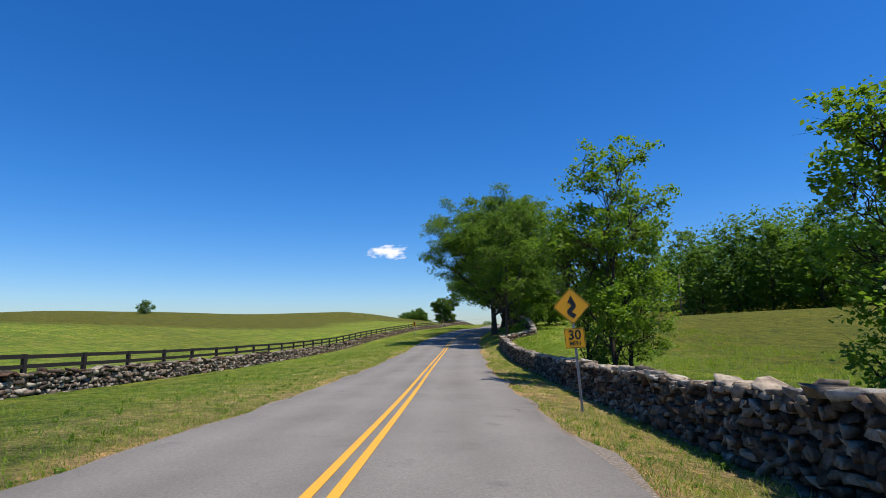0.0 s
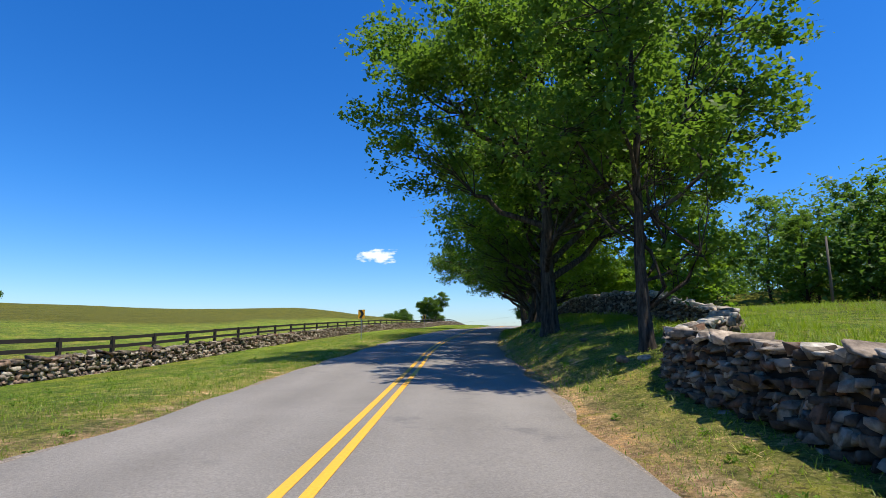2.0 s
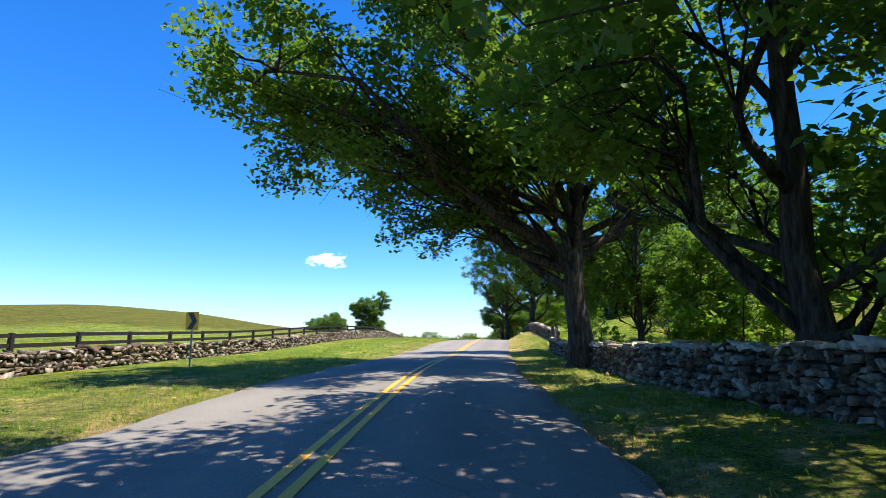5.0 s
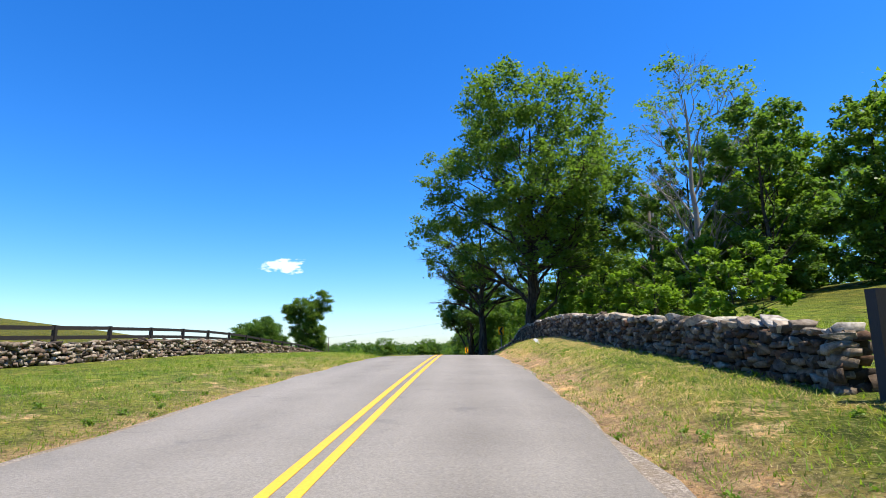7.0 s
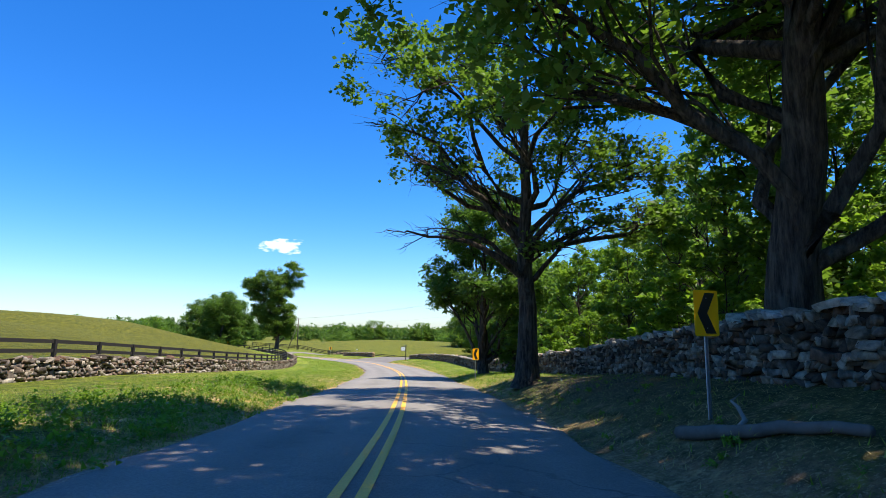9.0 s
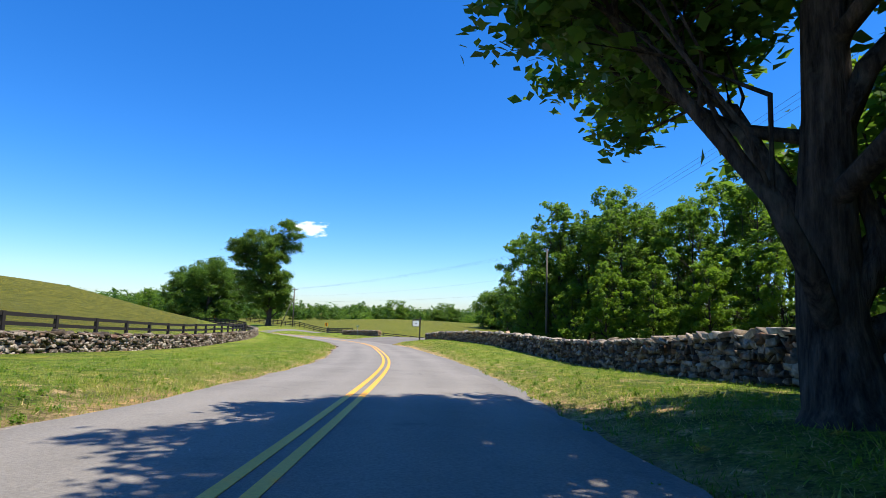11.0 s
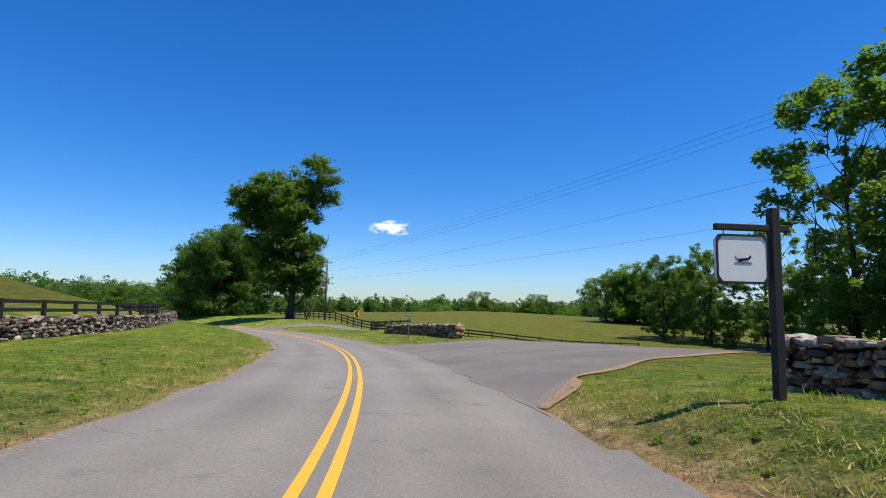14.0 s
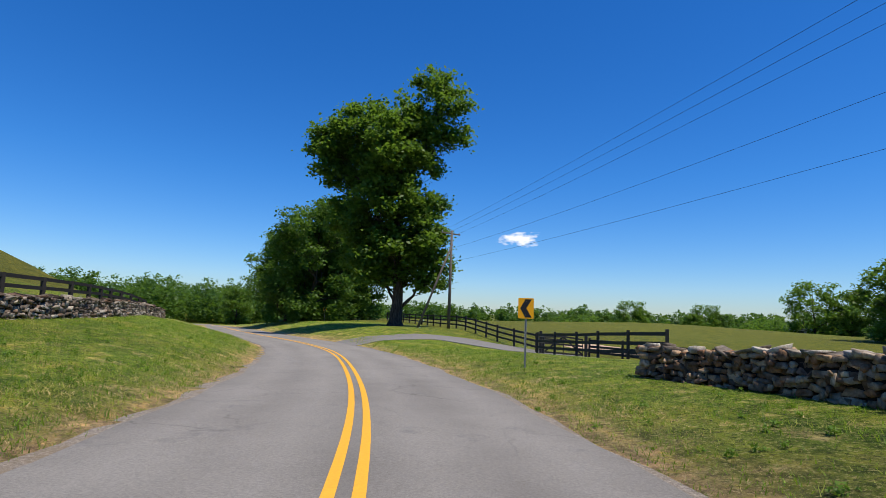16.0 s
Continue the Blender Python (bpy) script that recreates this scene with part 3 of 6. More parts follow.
def stones(p, base, height, seed, face, depth=0.52, size=0.19, cap=1.0, flat=0.56):
    """Stones of a dry-stone wall along p: those of its sides and ends, and the capstones on top. face: the side (1 right, -1 left) with the finer work."""
    rng = np.random.default_rng(seed)
    s = np.concatenate([[0], np.cumsum(np.linalg.norm(np.diff(p, axis=0), axis=1))])
    tang = np.gradient(p, axis=0)
    tang /= np.linalg.norm(tang, axis=1, keepdims=True)
    up = np.array([0.0, 0.0, 1.0])

    def at(c):
        t = np.array([np.interp(c, s, tang[:, 0]), np.interp(c, s, tang[:, 1]), 0.0])
        return np.array([np.interp(c, s, p[:, 0]), np.interp(c, s, p[:, 1]), np.interp(c, s, base)]), t / np.linalg.norm(t), np.interp(c, s, height)

    side_stones, caps = [], []
    for side in (-1, 1):
        k = 1.0 if side == face else 2.8
        rows = max(3, int(round(np.mean(height) / (flat * size * k))))
        for r in range(rows):
            a, phase = rng.uniform(-0.15, 0.05), rng.uniform(0, 6.3)
            while a < s[-1]:
                w = size * k * rng.choice([0.45, 0.75, 1.05, 1.5, 2.1], p=[0.24, 0.27, 0.24, 0.16, 0.09]) * rng.uniform(0.85, 1.15)
                c = min(a + w / 2, s[-1])
                a += w
                o, t, h = at(c)
                one = h / rows
                out = np.array([t[1], -t[0], 0.0]) * side
                hh = 0.5 * one * rng.uniform(0.84, 1.22) * (1.7 if rng.random() < 0.12 else 1.0)
                z = one * (r + 0.5) + 0.022 * math.sin(c * 2.1 + phase) + rng.uniform(-0.03, 0.03)
                tilt = rng.normal(0, 0.16)
                al = t * math.cos(tilt) + up * math.sin(tilt)
                vv = up * math.cos(tilt) - t * math.sin(tilt)
                set_back = depth / 2 - 0.02 - 0.10 * r / rows + rng.uniform(-0.09, 0.06)
                side_stones.append(stone(o + out * set_back + up * z, al, out, vv, w * 0.495, hh, 0.17, rng))
    for c, sign in ((0.0, -1), (s[-1], 1)):
        o, t, h = at(c)
        across = np.array([t[1], -t[0], 0.0])
        z = 0.0
        while z < h - 0.06:
            one = rng.uniform(0.11, 0.21)
            cuts = np.concatenate([[-0.27], np.sort(rng.uniform(-0.16, 0.16, rng.integers(1, 3))), [0.27]])
            for lo, hi in zip(cuts[:-1], cuts[1:]):
                tip = rng.normal(0, 0.14)
                side_stones.append(stone(o + across * (lo + hi) / 2 + t * sign * rng.uniform(-0.03, 0.07) + up * (z + one * rng.uniform(0.4, 0.6)), across * math.cos(tip) + up * math.sin(tip),
                                         t * sign, up * math.cos(tip) - across * math.sin(tip), (hi - lo) * 0.52, one * rng.uniform(0.42, 0.60), 0.22, rng))
            z += one
    a = 0.0
    while a < s[-1]:
        w = rng.choice([0.14, 0.20, 0.28, 0.38]) * rng.uniform(0.75, 1.25) * cap
        c = min(a + w / 2, s[-1])
        a += w * 0.96
        if rng.random() < 0.15:
            continue
        o, t, h = at(c)
        across = np.array([t[1], -t[0], 0.0])
        thick = rng.uniform(0.035, 0.11) * cap
        tip = rng.normal(0, 0.24)
        al = t * math.cos(tip) + up * math.sin(tip)
        nn = up * math.cos(tip) - t * math.sin(tip)
        caps.append(stone(o + across * rng.uniform(-0.05, 0.05) + up * (h - 0.05 + thick + rng.uniform(-0.03, 0.05)), al, nn, across, w * 0.54, depth * rng.uniform(0.36, 0.60), thick, rng))
    return np.array(side_stones), np.array(caps)


def wall(name, label, pts, height, seed, sink=0.12, near=None, face=-1, size=0.19, cap=1.0, flat=0.56):
    """A dry-stone wall: a core coloured dark for the shade in its gaps, and its stones; those within the stretch near
    (from y to y) are parts of their own.
    """
    p = spline([(x, y, 0) for x, y in pts], 0.6)[:, :2]
    base = ground(p[:, 0], p[:, 1]) - sink
    base = np.convolve(np.pad(base, 4, mode="edge"), np.ones(9) / 9, "valid")
    hs = np.full(len(p), height) if np.isscalar(height) else np.interp(p[:, 1], height[0], height[1])
    hs = hs + sink - 0.06
    t = np.gradient(p, axis=0)
    t /= np.linalg.norm(t, axis=1, keepdims=True)
    r = np.stack([t[:, 1], -t[:, 0]], 1)
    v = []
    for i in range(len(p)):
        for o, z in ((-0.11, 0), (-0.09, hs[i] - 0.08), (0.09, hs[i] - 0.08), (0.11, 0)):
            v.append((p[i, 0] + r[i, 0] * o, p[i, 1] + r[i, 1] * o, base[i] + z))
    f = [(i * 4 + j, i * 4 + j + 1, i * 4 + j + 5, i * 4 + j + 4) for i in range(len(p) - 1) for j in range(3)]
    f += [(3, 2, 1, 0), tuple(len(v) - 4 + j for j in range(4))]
    root = tagged(mesh_object(name, v, f, M_GAP_SHADE), label, "stone wall", kind="structure")
    LOOSE.append((root, *stones(p, base, hs, seed, face, size=size, cap=cap, flat=flat), near, p[0]))
    return root


LOOSE = []
LEFT_Y = [-30, -10, 10, 30, 50, 70, 90, 110, 130, 150, 170, 190, 210, 225, 240, 255, 268, 278, 287, 296]
LEFT_D = np.interp(LEFT_Y, [240, 258, 280, 296], [11.2, 10.4, 9.5, 9.6])
left_pts = [beside(y, -d) for y, d in zip(LEFT_Y, LEFT_D)] + [(-14.2, 299.8), (-30.0, 312.0)]
wall("wall_west", "long low dry-stone wall of grey fieldstone below a board fence", left_pts, 0.66, 1, near=(140, 168), face=1, size=0.165, cap=0.9, flat=0.72)
rw1 = [beside(y, d) for y, d in ((-30, 5.3), (-10, 5.2), (6, 5.0), (14, 5.3), (26, 5.4), (36, 5.2), (42, 5.0), (46.8, 5.1), (48.6, 6.4), (51, 8.0), (56, 8.4), (68, 8.3), (80, 8.2), (90, 7.8), (97, 6.3), (102, 5.9), (110, 5.9), (118, 5.8), (126.3, 5.95))]
wall("wall_east", "rough dry-stone wall of dark fieldstone under roadside trees", rw1, ((-30, 0, 9, 28, 42, 46, 48, 52, 58, 100, 124), (1.15, 1.12, 1.00, 0.90, 0.98, 0.80, 0.50, 0.55, 1.0, 0.9, 0.72)), 2, near=(4, 26), size=0.122, cap=0.9, flat=0.84)
rw2 = [(18.38, 129.2)] + [beside(y, d) for y, d in ((136, 6.15), (146, 5.8), (154, 5.9), (162, 6.0), (170, 6.9), (180, 7.4), (195, 7.6), (205, 7.9), (216, 8.0), (224, 8.0), (231, 7.35))] + [(29.35, 240.4)]
wall("wall_wood", "dry-stone wall with pale capstones along the wood's edge", rw2, ((129, 160, 175, 200, 225, 240), (0.82, 0.98, 1.0, 0.95, 0.90, 0.66)), 3, near=(208, 232), size=0.150, cap=1.0, flat=0.82)
wall("wall_corner", "short dry-stone wall with reddish end stones beside the lane mouth", [(25.2, 265.9), (24.55, 267.3), (23.8, 269.2), (22.6, 272.2), (21.0, 275.0), (19.2, 277.5)], ((265, 268, 274, 278), (0.90, 0.86, 0.76, 0.66)), 4, near=(260, 280), size=0.145, cap=1.0, flat=0.82)


# ---- fences ----
def box_mesh(name, material, bev=0.006):
    bm = bmesh.new()
    bmesh.ops.create_cube(bm, size=1)
    me = bpy.data.meshes.new(name)
    bm.to_mesh(me)
    bm.free()
    me.materials.append(material)
    return me


UNIT_OLD, UNIT_BLACK = box_mesh("board", M_FENCE_OLD), box_mesh("board", M_FENCE)


def bar(name, me, a, b, w, h, parent, roll_up=(0, 0, 1)):
    """A board from a to b, w thick across and h high."""
    a, b = Vector(a), Vector(b)
    x = (b - a)
    ln = x.length
    x.normalize()
    y = Vector(roll_up).cross(x)
    if y.length < 1e-4:
        y = Vector((0, 1, 0))
    y.normalize()
    z = x.cross(y)
    ob = new(name, me)
    ob.parent = parent
    m = Matrix((x, y, z)).transposed().to_4x4()
    ob.matrix_local = Matrix.Translation((a + b) / 2) @ m @ Matrix.Diagonal((ln, w, h, 1))
    return ob


def fence(label, pts, gap, rails, tall, me, group=""):
    p = spline([(x, y, 0) for x, y in pts], 0.25)[:, :2]
    s = np.concatenate([[0], np.cumsum(np.linalg.norm(np.diff(p, axis=0), axis=1))])
    q = np.linspace(0, s[-1], max(2, int(s[-1] / gap) + 1))
    xs, ys = np.interp(q, s, p[:, 0]), np.interp(q, s, p[:, 1])
    zs = ground(xs, ys)
    root = tagged(new("board_fence"), label, "fence", group)
    rng = random.Random(len(pts))
    for i in range(len(q)):
        lean = rng.uniform(-0.02, 0.02)
        bar("post", me, (xs[i], ys[i], zs[i] - 0.15), (xs[i] + lean, ys[i] + lean, zs[i] + tall), 0.12, 0.13, root, (0.1, 1, 0))
        if i + 1 < len(q):
            for h in rails:
                k = rng.uniform(-0.012, 0.012)
                bar("rail", me, (xs[i], ys[i], zs[i] + h + k), (xs[i + 1], ys[i + 1], zs[i + 1] + h + rng.uniform(-0.012, 0.012)), 0.035, 0.13, root)
    return root


left_fence = [beside(y, -d - 1.2) for y, d in zip(LEFT_Y, LEFT_D)] + [(-15.4, 299.4), (-31.0, 311.0)]
fence("weathered dark board fence behind a stone wall", left_fence, 2.75, (0.42, 0.74, 1.06), 1.14, UNIT_OLD)
fence("black board fence round the pasture below the oak", [(0.6, 323.1), (3.6, 317.8), (7.2, 311.6), (10.4, 306), (12.9, 301.3), (15.5, 297.8)], 2.6, (0.35, 0.70, 1.05), 1.2, UNIT_BLACK)
fence("black board fence running into the lower pasture", [(18.6, 298.3), (23.5, 293.5), (30.1, 291.3), (37.4, 292.4), (42.1, 294.0), (47.3, 296.2)], 2.6, (0.35, 0.70, 1.05), 1.2, UNIT_BLACK)
fence("black board fence beyond the farm drive", [(-9, 338), (-3, 329), (0.6, 323.1)], 2.6, (0.35, 0.70, 1.05), 1.2, UNIT_BLACK)


# ---- trees ----
def tube(path, radii, sides, v, f):
    """Adds a tapered tube to the lists v and f."""
    start = len(v)
    n = len(path)
    for i in range(n):
        a = path[min(i + 1, n - 1)] - path[max(i - 1, 0)]
        a = a.normalized() if a.length > 1e-6 else Vector((0, 0, 1))
        x = a.orthogonal().normalized() if abs(a.z) < 0.9 else Vector((1, 0, 0)).cross(a).normalized()
        y = a.cross(x)
        for k in range(sides):
            t = 2 * math.pi * k / sides
            v.append(tuple(path[i] + (x * math.cos(t) + y * math.sin(t)) * radii[i]))
    for i in range(n - 1):
        for k in range(sides):
            p, q = start + i * sides + k, start + i * sides + (k + 1) % sides
            f.append((p, q, q + sides, p + sides))


def bent(a, b, rng, sag, steps=6, crook=0.10):
    """A crooked way from a to b."""
    out, ln = [], (b - a).length
    w = Vector((rng.uniform(-1, 1), rng.uniform(-1, 1), rng.uniform(-0.6, 0.6))) * ln * crook
    for i in range(steps + 1):
        u = i / steps
        p = a.lerp(b, u) + Vector((0, 0, sag * ln)) * math.sin(math.pi * u) + w * math.sin(2 * math.pi * u)
        if 0 < i < steps:
            p += Vector((rng.uniform(-1, 1), rng.uniform(-1, 1), rng.uniform(-1, 1))) * ln * 0.25 * crook
        out.append(p)
    return out


def leaves(centres, radii, count, size, rng, droop=0.3, spray=1):
    """Leaves scattered in clumps, in sprays of several on one twig: vertices and faces. Sprays are of four-cornered folded leaves, single ones of three corners."""
    c, r = np.array(centres), np.array(radii)
    n = max(1, count // spray)
    pick = rng.choice(len(c), n, p=r**2 / (r**2).sum())
    g = rng.normal(0, 1, (n, 3))
    g *= (rng.uniform(0.02, 1, (n, 1)) ** 0.5) * 0.85 / np.linalg.norm(g, axis=1, keepdims=True)
    pos = c[pick] + g * r[pick, None] * np.array([1, 1, 0.75])
    if spray > 1:
        pos = np.repeat(pos, spray, 0) + rng.normal(0, 1, (n * spray, 3)) * size * np.array([0.95, 0.95, 0.55]) * np.repeat(rng.uniform(0.6, 1.3, (n, 1)), spray, 0)
    count = len(pos)
    u = rng.normal(size=(count, 3))
    u[:, 2] = u[:, 2] * 0.5 - droop
    u /= np.linalg.norm(u, axis=1, keepdims=True)
    nrm = rng.normal(size=(count, 3))
    nrm[:, 2] = np.abs(nrm[:, 2]) + 0.7
    w = np.cross(nrm, u)
    w /= np.linalg.norm(w, axis=1, keepdims=True) + 1e-9
    sz = size * rng.uniform(0.55, 1.3, (count, 1))
    if spray == 1:
        v = np.stack([pos - u * sz * 0.25 + w * sz * 0.36, pos + u * sz * 0.75, pos - u * sz * 0.25 - w * sz * 0.36], 1).reshape(-1, 3)
        return v, np.arange(count * 3).reshape(-1, 3)
    up = np.cross(u, w) * sz * 0.10
    v = np.stack([pos - u * sz * 0.5, pos + w * sz * 0.34 + up, pos + u * sz * 0.55, pos - w * sz * 0.34 + up], 1).reshape(-1, 3)
    return v, np.arange(count * 4).reshape(-1, 4)


def tree(name, label, at, height, spread, trunk, seed, leaf, count=16000, size=0.22, low=0.25, lobes=14, clumps=15, lean=(0, 0), dead=0.0,
         shape=1.0, bark=None, group="", lobe_size=0.36, sides=9, fine=True, fill=1.0, bare_low=0.42, arms=(), bare_arms=(), fork=3.0):
    """A tree: trunk with limbs, finer branches, and a crown of leaf clumps round the branch ends. arms: limbs with a leafy head of their own, (x, y, z, radius,
    and how thin the limb is) from the foot; bare_arms: dead limbs, (from height, x, y, z) of the tip."""
    rng, nrg = random.Random(seed), np.random.default_rng(seed)
    bark = bark or M_BARK
    root = tagged(new(name), label, "tree", group)
    z0 = lie(*at) - 0.12
    root.matrix_world = pose(at[0], at[1], z0)
    v, f, bv, bf = [], [], [], []
    top = Vector((lean[0] * 0.8, lean[1] * 0.8, height * 0.80))
    axis = bent(Vector((0, 0, 0)), top, rng, 0, 9, 0.022)
    rad = [trunk * (1 - 0.86 * (i / 9) ** 0.8) for i in range(10)]
    rad[0] *= 1.5
    axis.insert(1, axis[0].lerp(axis[1], 0.25))
    rad.insert(1, trunk * 1.08)
    tube(axis, rad, sides, v, f)

    def on_axis(u):
        k = min(max(u, 0), 0.999) * (len(axis) - 1)
        i = int(k)
        return axis[i].lerp(axis[i + 1], k - i), rad[i] * (1 - k + i) + rad[i + 1] * (k - i)

    def over_road(p, within, clear):
        """Lifts a place that hangs too low over the road."""
        i = int(((LINE[:, 0] - at[0] - p.x)**2 + (LINE[:, 1] - at[1] - p.y)**2).argmin())
        if math.hypot(LINE[i, 0] - at[0] - p.x, LINE[i, 1] - at[1] - p.y) < within:
            p.z = max(p.z, LINE[i, 2] + clear - z0)

    def limb(way, r0, n):
        if fine:
            mv, mf = [], []
            tube(way, [r0 * (1 - 0.8 * k / n) for k in range(n + 1)], max(5, sides - 3), mv, mf)
            mesh_object("limb", mv, mf, bark, root, True)
        else:
            tube(way, [r0 * (1 - 0.8 * k / n) for k in range(n + 1)], max(5, sides - 3), v, f)

    heads = []
    for i in range(lobes):
        u = low + (0.97 - low) * (i + rng.uniform(0.1, 0.9)) / lobes
        ang = i * 2.399963 + rng.uniform(-0.5, 0.5)
        bulge = math.sin(math.pi * min(1, max(0.06, ((u - low) / (1 - low)) ** shape * 0.80 + 0.16))) ** 0.7
        out = spread * bulge * rng.uniform(0.50, 0.86)
        lr = spread * lobe_size * rng.uniform(0.75, 1.25)
        zc = height * u - lr * 0.15
        cen = Vector((math.cos(ang) * out + lean[0] * u, math.sin(ang) * out + lean[1] * u, min(zc, height - lr * 0.8)))
        over_road(cen, 6.5, 5.6)
        a, ar = on_axis(max(0.18, (u - 0.20) / 0.85))
        heads.append((cen, lr, a, min(ar * 0.52, trunk * 0.36), 1.0 if dead and i < lobes * bare_low else dead * 0.6))
    for x, y, z, lr, *thin in arms:
        cen = Vector((x, y, z))
        a, ar = on_axis(max(fork * rng.uniform(0.95, 1.25), z * 0.80 - 0.20 * math.hypot(x, y)) / (height * 0.80))
        heads.append((cen, lr, a, min(ar * 0.60, trunk * 0.22 + 0.012 * (cen - a).length) * (thin[0] if thin else 1), dead * 0.6))
    cs, rs = [], []
    for cen, lr, a, r0, bare in heads:
        way = bent(a, cen, rng, rng.uniform(-0.02, 0.14), 6, 0.15)
        limb(way, r0, 6)
        for j in range(clumps):
            d = Vector((rng.gauss(0, 1), rng.gauss(0, 1), rng.gauss(0, 0.8) + 0.15)).normalized() * lr * rng.uniform(0.55, 1.12)
            e = cen + d
            if abs(e.x) < 14 and low < 0.5:
                over_road(e, 6.0, 3.6 + lr * 0.45)
            o = way[rng.randint(2, 6)]
            tw = bent(o, e, rng, rng.uniform(-0.05, 0.10), 4)
            t0 = max(0.018, r0 * 0.25)
            if fine:
                tube(tw, [t0 * (1 - 0.85 * k / 4) for k in range(5)], 4, bv, bf)
            else:
                tube([tw[0], tw[2], tw[4]], [t0, t0 * 0.6, t0 * 0.2], 3, bv, bf)
            for _ in range((2 if dead else 1) if fine else 0):
                e2 = e + Vector((rng.gauss(0, 1), rng.gauss(0, 1), rng.gauss(0, 0.8))) * lr * 0.30
                tube(bent(tw[2], e2, rng, 0.05, 3), [t0 * 0.5, t0 * 0.35, t0 * 0.2, t0 * 0.1], 3, bv, bf)
            if rng.random() >= bare:
                cs.append(tuple(e))
                rs.append(lr * rng.uniform(0.32, 0.50) * fill)
                if rng.random() < 0.55:
                    cs.append(tuple(tw[3]))
                    rs.append(lr * rng.uniform(0.22, 0.36) * fill)
    for zs, x, y, z in bare_arms:
        a, ar = on_axis(zs / (height * 0.80))
        tip = Vector((x, y, z))
        way = bent(a, tip, rng, 0.10, 8, 0.07)
        limb(way, min(ar * 0.5, 0.035 + 0.022 * (tip - a).length), 8)
        for j in range(13):
            o = way[rng.randint(3, 8)]
            e = o + (tip - a).normalized() * rng.uniform(0.3, 1.1) + Vector((rng.gauss(0, .4), rng.gauss(0, .4), rng.gauss(-0.05, .4)))
            tw = bent(o, e, rng, 0.0, 4, 0.14)
            tube(tw, [0.028, 0.022, 0.017, 0.011, 0.005], 4, bv, bf)
            for _ in range(2):
                tube(bent(tw[2], tw[2] + (e - o) * 0.6 + Vector((rng.gauss(0, .2), rng.gauss(0, .2), rng.gauss(-.05, .2))), rng, 0, 3, 0.1), [0.014, 0.010, 0.007, 0.004], 3, bv, bf)
    mesh_object("trunk", v, f, bark, root, True)
    tagged(mesh_object("branch", bv, bf, bark, root, True), "thin crooked branches", kind="stuff")
    if cs:
        spray = 9 if fine else 1
        lv, lf = leaves(cs, rs, int(count * (0.62 if fine else 1)), size, nrg, spray=spray)
        k = lf.shape[1]
        q4 = lv.reshape(-1, k, 3)
        m4 = q4.mean(1)
        foot, dd, _ = near_road(m4[:, 0] + at[0], m4[:, 1] + at[1])
        q4 = q4[~((np.abs(dd) < 4.5) & (m4[:, 2] + z0 < foot[:, 2] + 3.1))]
        lv, lf = q4.reshape(-1, 3), np.arange(len(q4) * k).reshape(-1, k)
        quick_mesh("crown", lv, lf, leaf, root)["label"] = "dense clumps of green leaves"
    return root


# ---- roadside trees ----
bd = beside
OAK = "large spreading oak with dark green leaves beside the road"
YOUNG = "slim young tree with light green leaves behind a wall"
ROW = "tall leafy roadside tree in a close row"
tree("oak_tree", OAK, (5.3, 58.1), 16.5, 8.0, 0.33, 11, M_OAK, 130000, 0.20, 0.20, lobes=0, fork=2.6, fill=1.1, arms=(
    (-5.8, -1, 10.0, 2.2), (-5.2, 2, 7.8, 2.0), (-3.6, -2.5, 8.4, 2.2), (-4.5, 1, 12.5, 2.4), (-2, -3, 11, 2.4), (-1.5, 2.5, 14, 2.4), (1.5, 0, 15.0, 2.2),
    (1, -4, 8, 2.3), (3.5, -2, 12.5, 2.5), (4, 3, 13.5, 2.3), (5.4, -1, 12, 2.2), (6, 1, 8.6, 2.3), (5.4, -3, 6.6, 2.1), (4.5, 4, 9, 2.4), (0.5, 5, 9.5, 2.4),
    (-2.5, 5, 9.5, 2.3), (2.5, -4.5, 5.6, 1.8), (5.5, 2, 5.4, 1.8), (7, 3, 6.5, 2.0), (0.5, 1, 11.5, 2.6), (6.3, -3, 9.6, 1.9),
    (1.6, 4.2, 5.6, 1.2, 0.22), (3.0, 4.2, 5.6, 1.3, 0.22), (2.2, 5.0, 7.0, 1.5, 0.22), (4.4, 5.2, 6.8, 1.5, 0.22), (0.7, 4.4, 7.4, 1.3, 0.22), (3.6, 3.0, 7.2, 1.6, 0.22)))
tree("ivy_clad_tree", "slender tree trunk wound with ivy at the wall's end", bd(49.8, 5.6), 12.5, 3.6, 0.17, 12, M_OAK, 34000, 0.17, 0.2)
for k, (y, d, h, w) in enumerate(((70.5, 5.8, 15.5, 6.6), (75, 6.0, 17, 7.6), (81.5, 5.6, 17, 8.0), (92, 6.0, 15.5, 7.2), (99, 6.6, 13.5, 4.6), (87, 7.4, 15, 6.0))):
    tree("roadside_tree", ROW, bd(y, d), h, w, 0.32, 20 + k, M_LOCUST if k == 0 else M_OAK, 44000, 0.225, 0.16, lobes=17, fill=1.12, group="row of roadside trees")
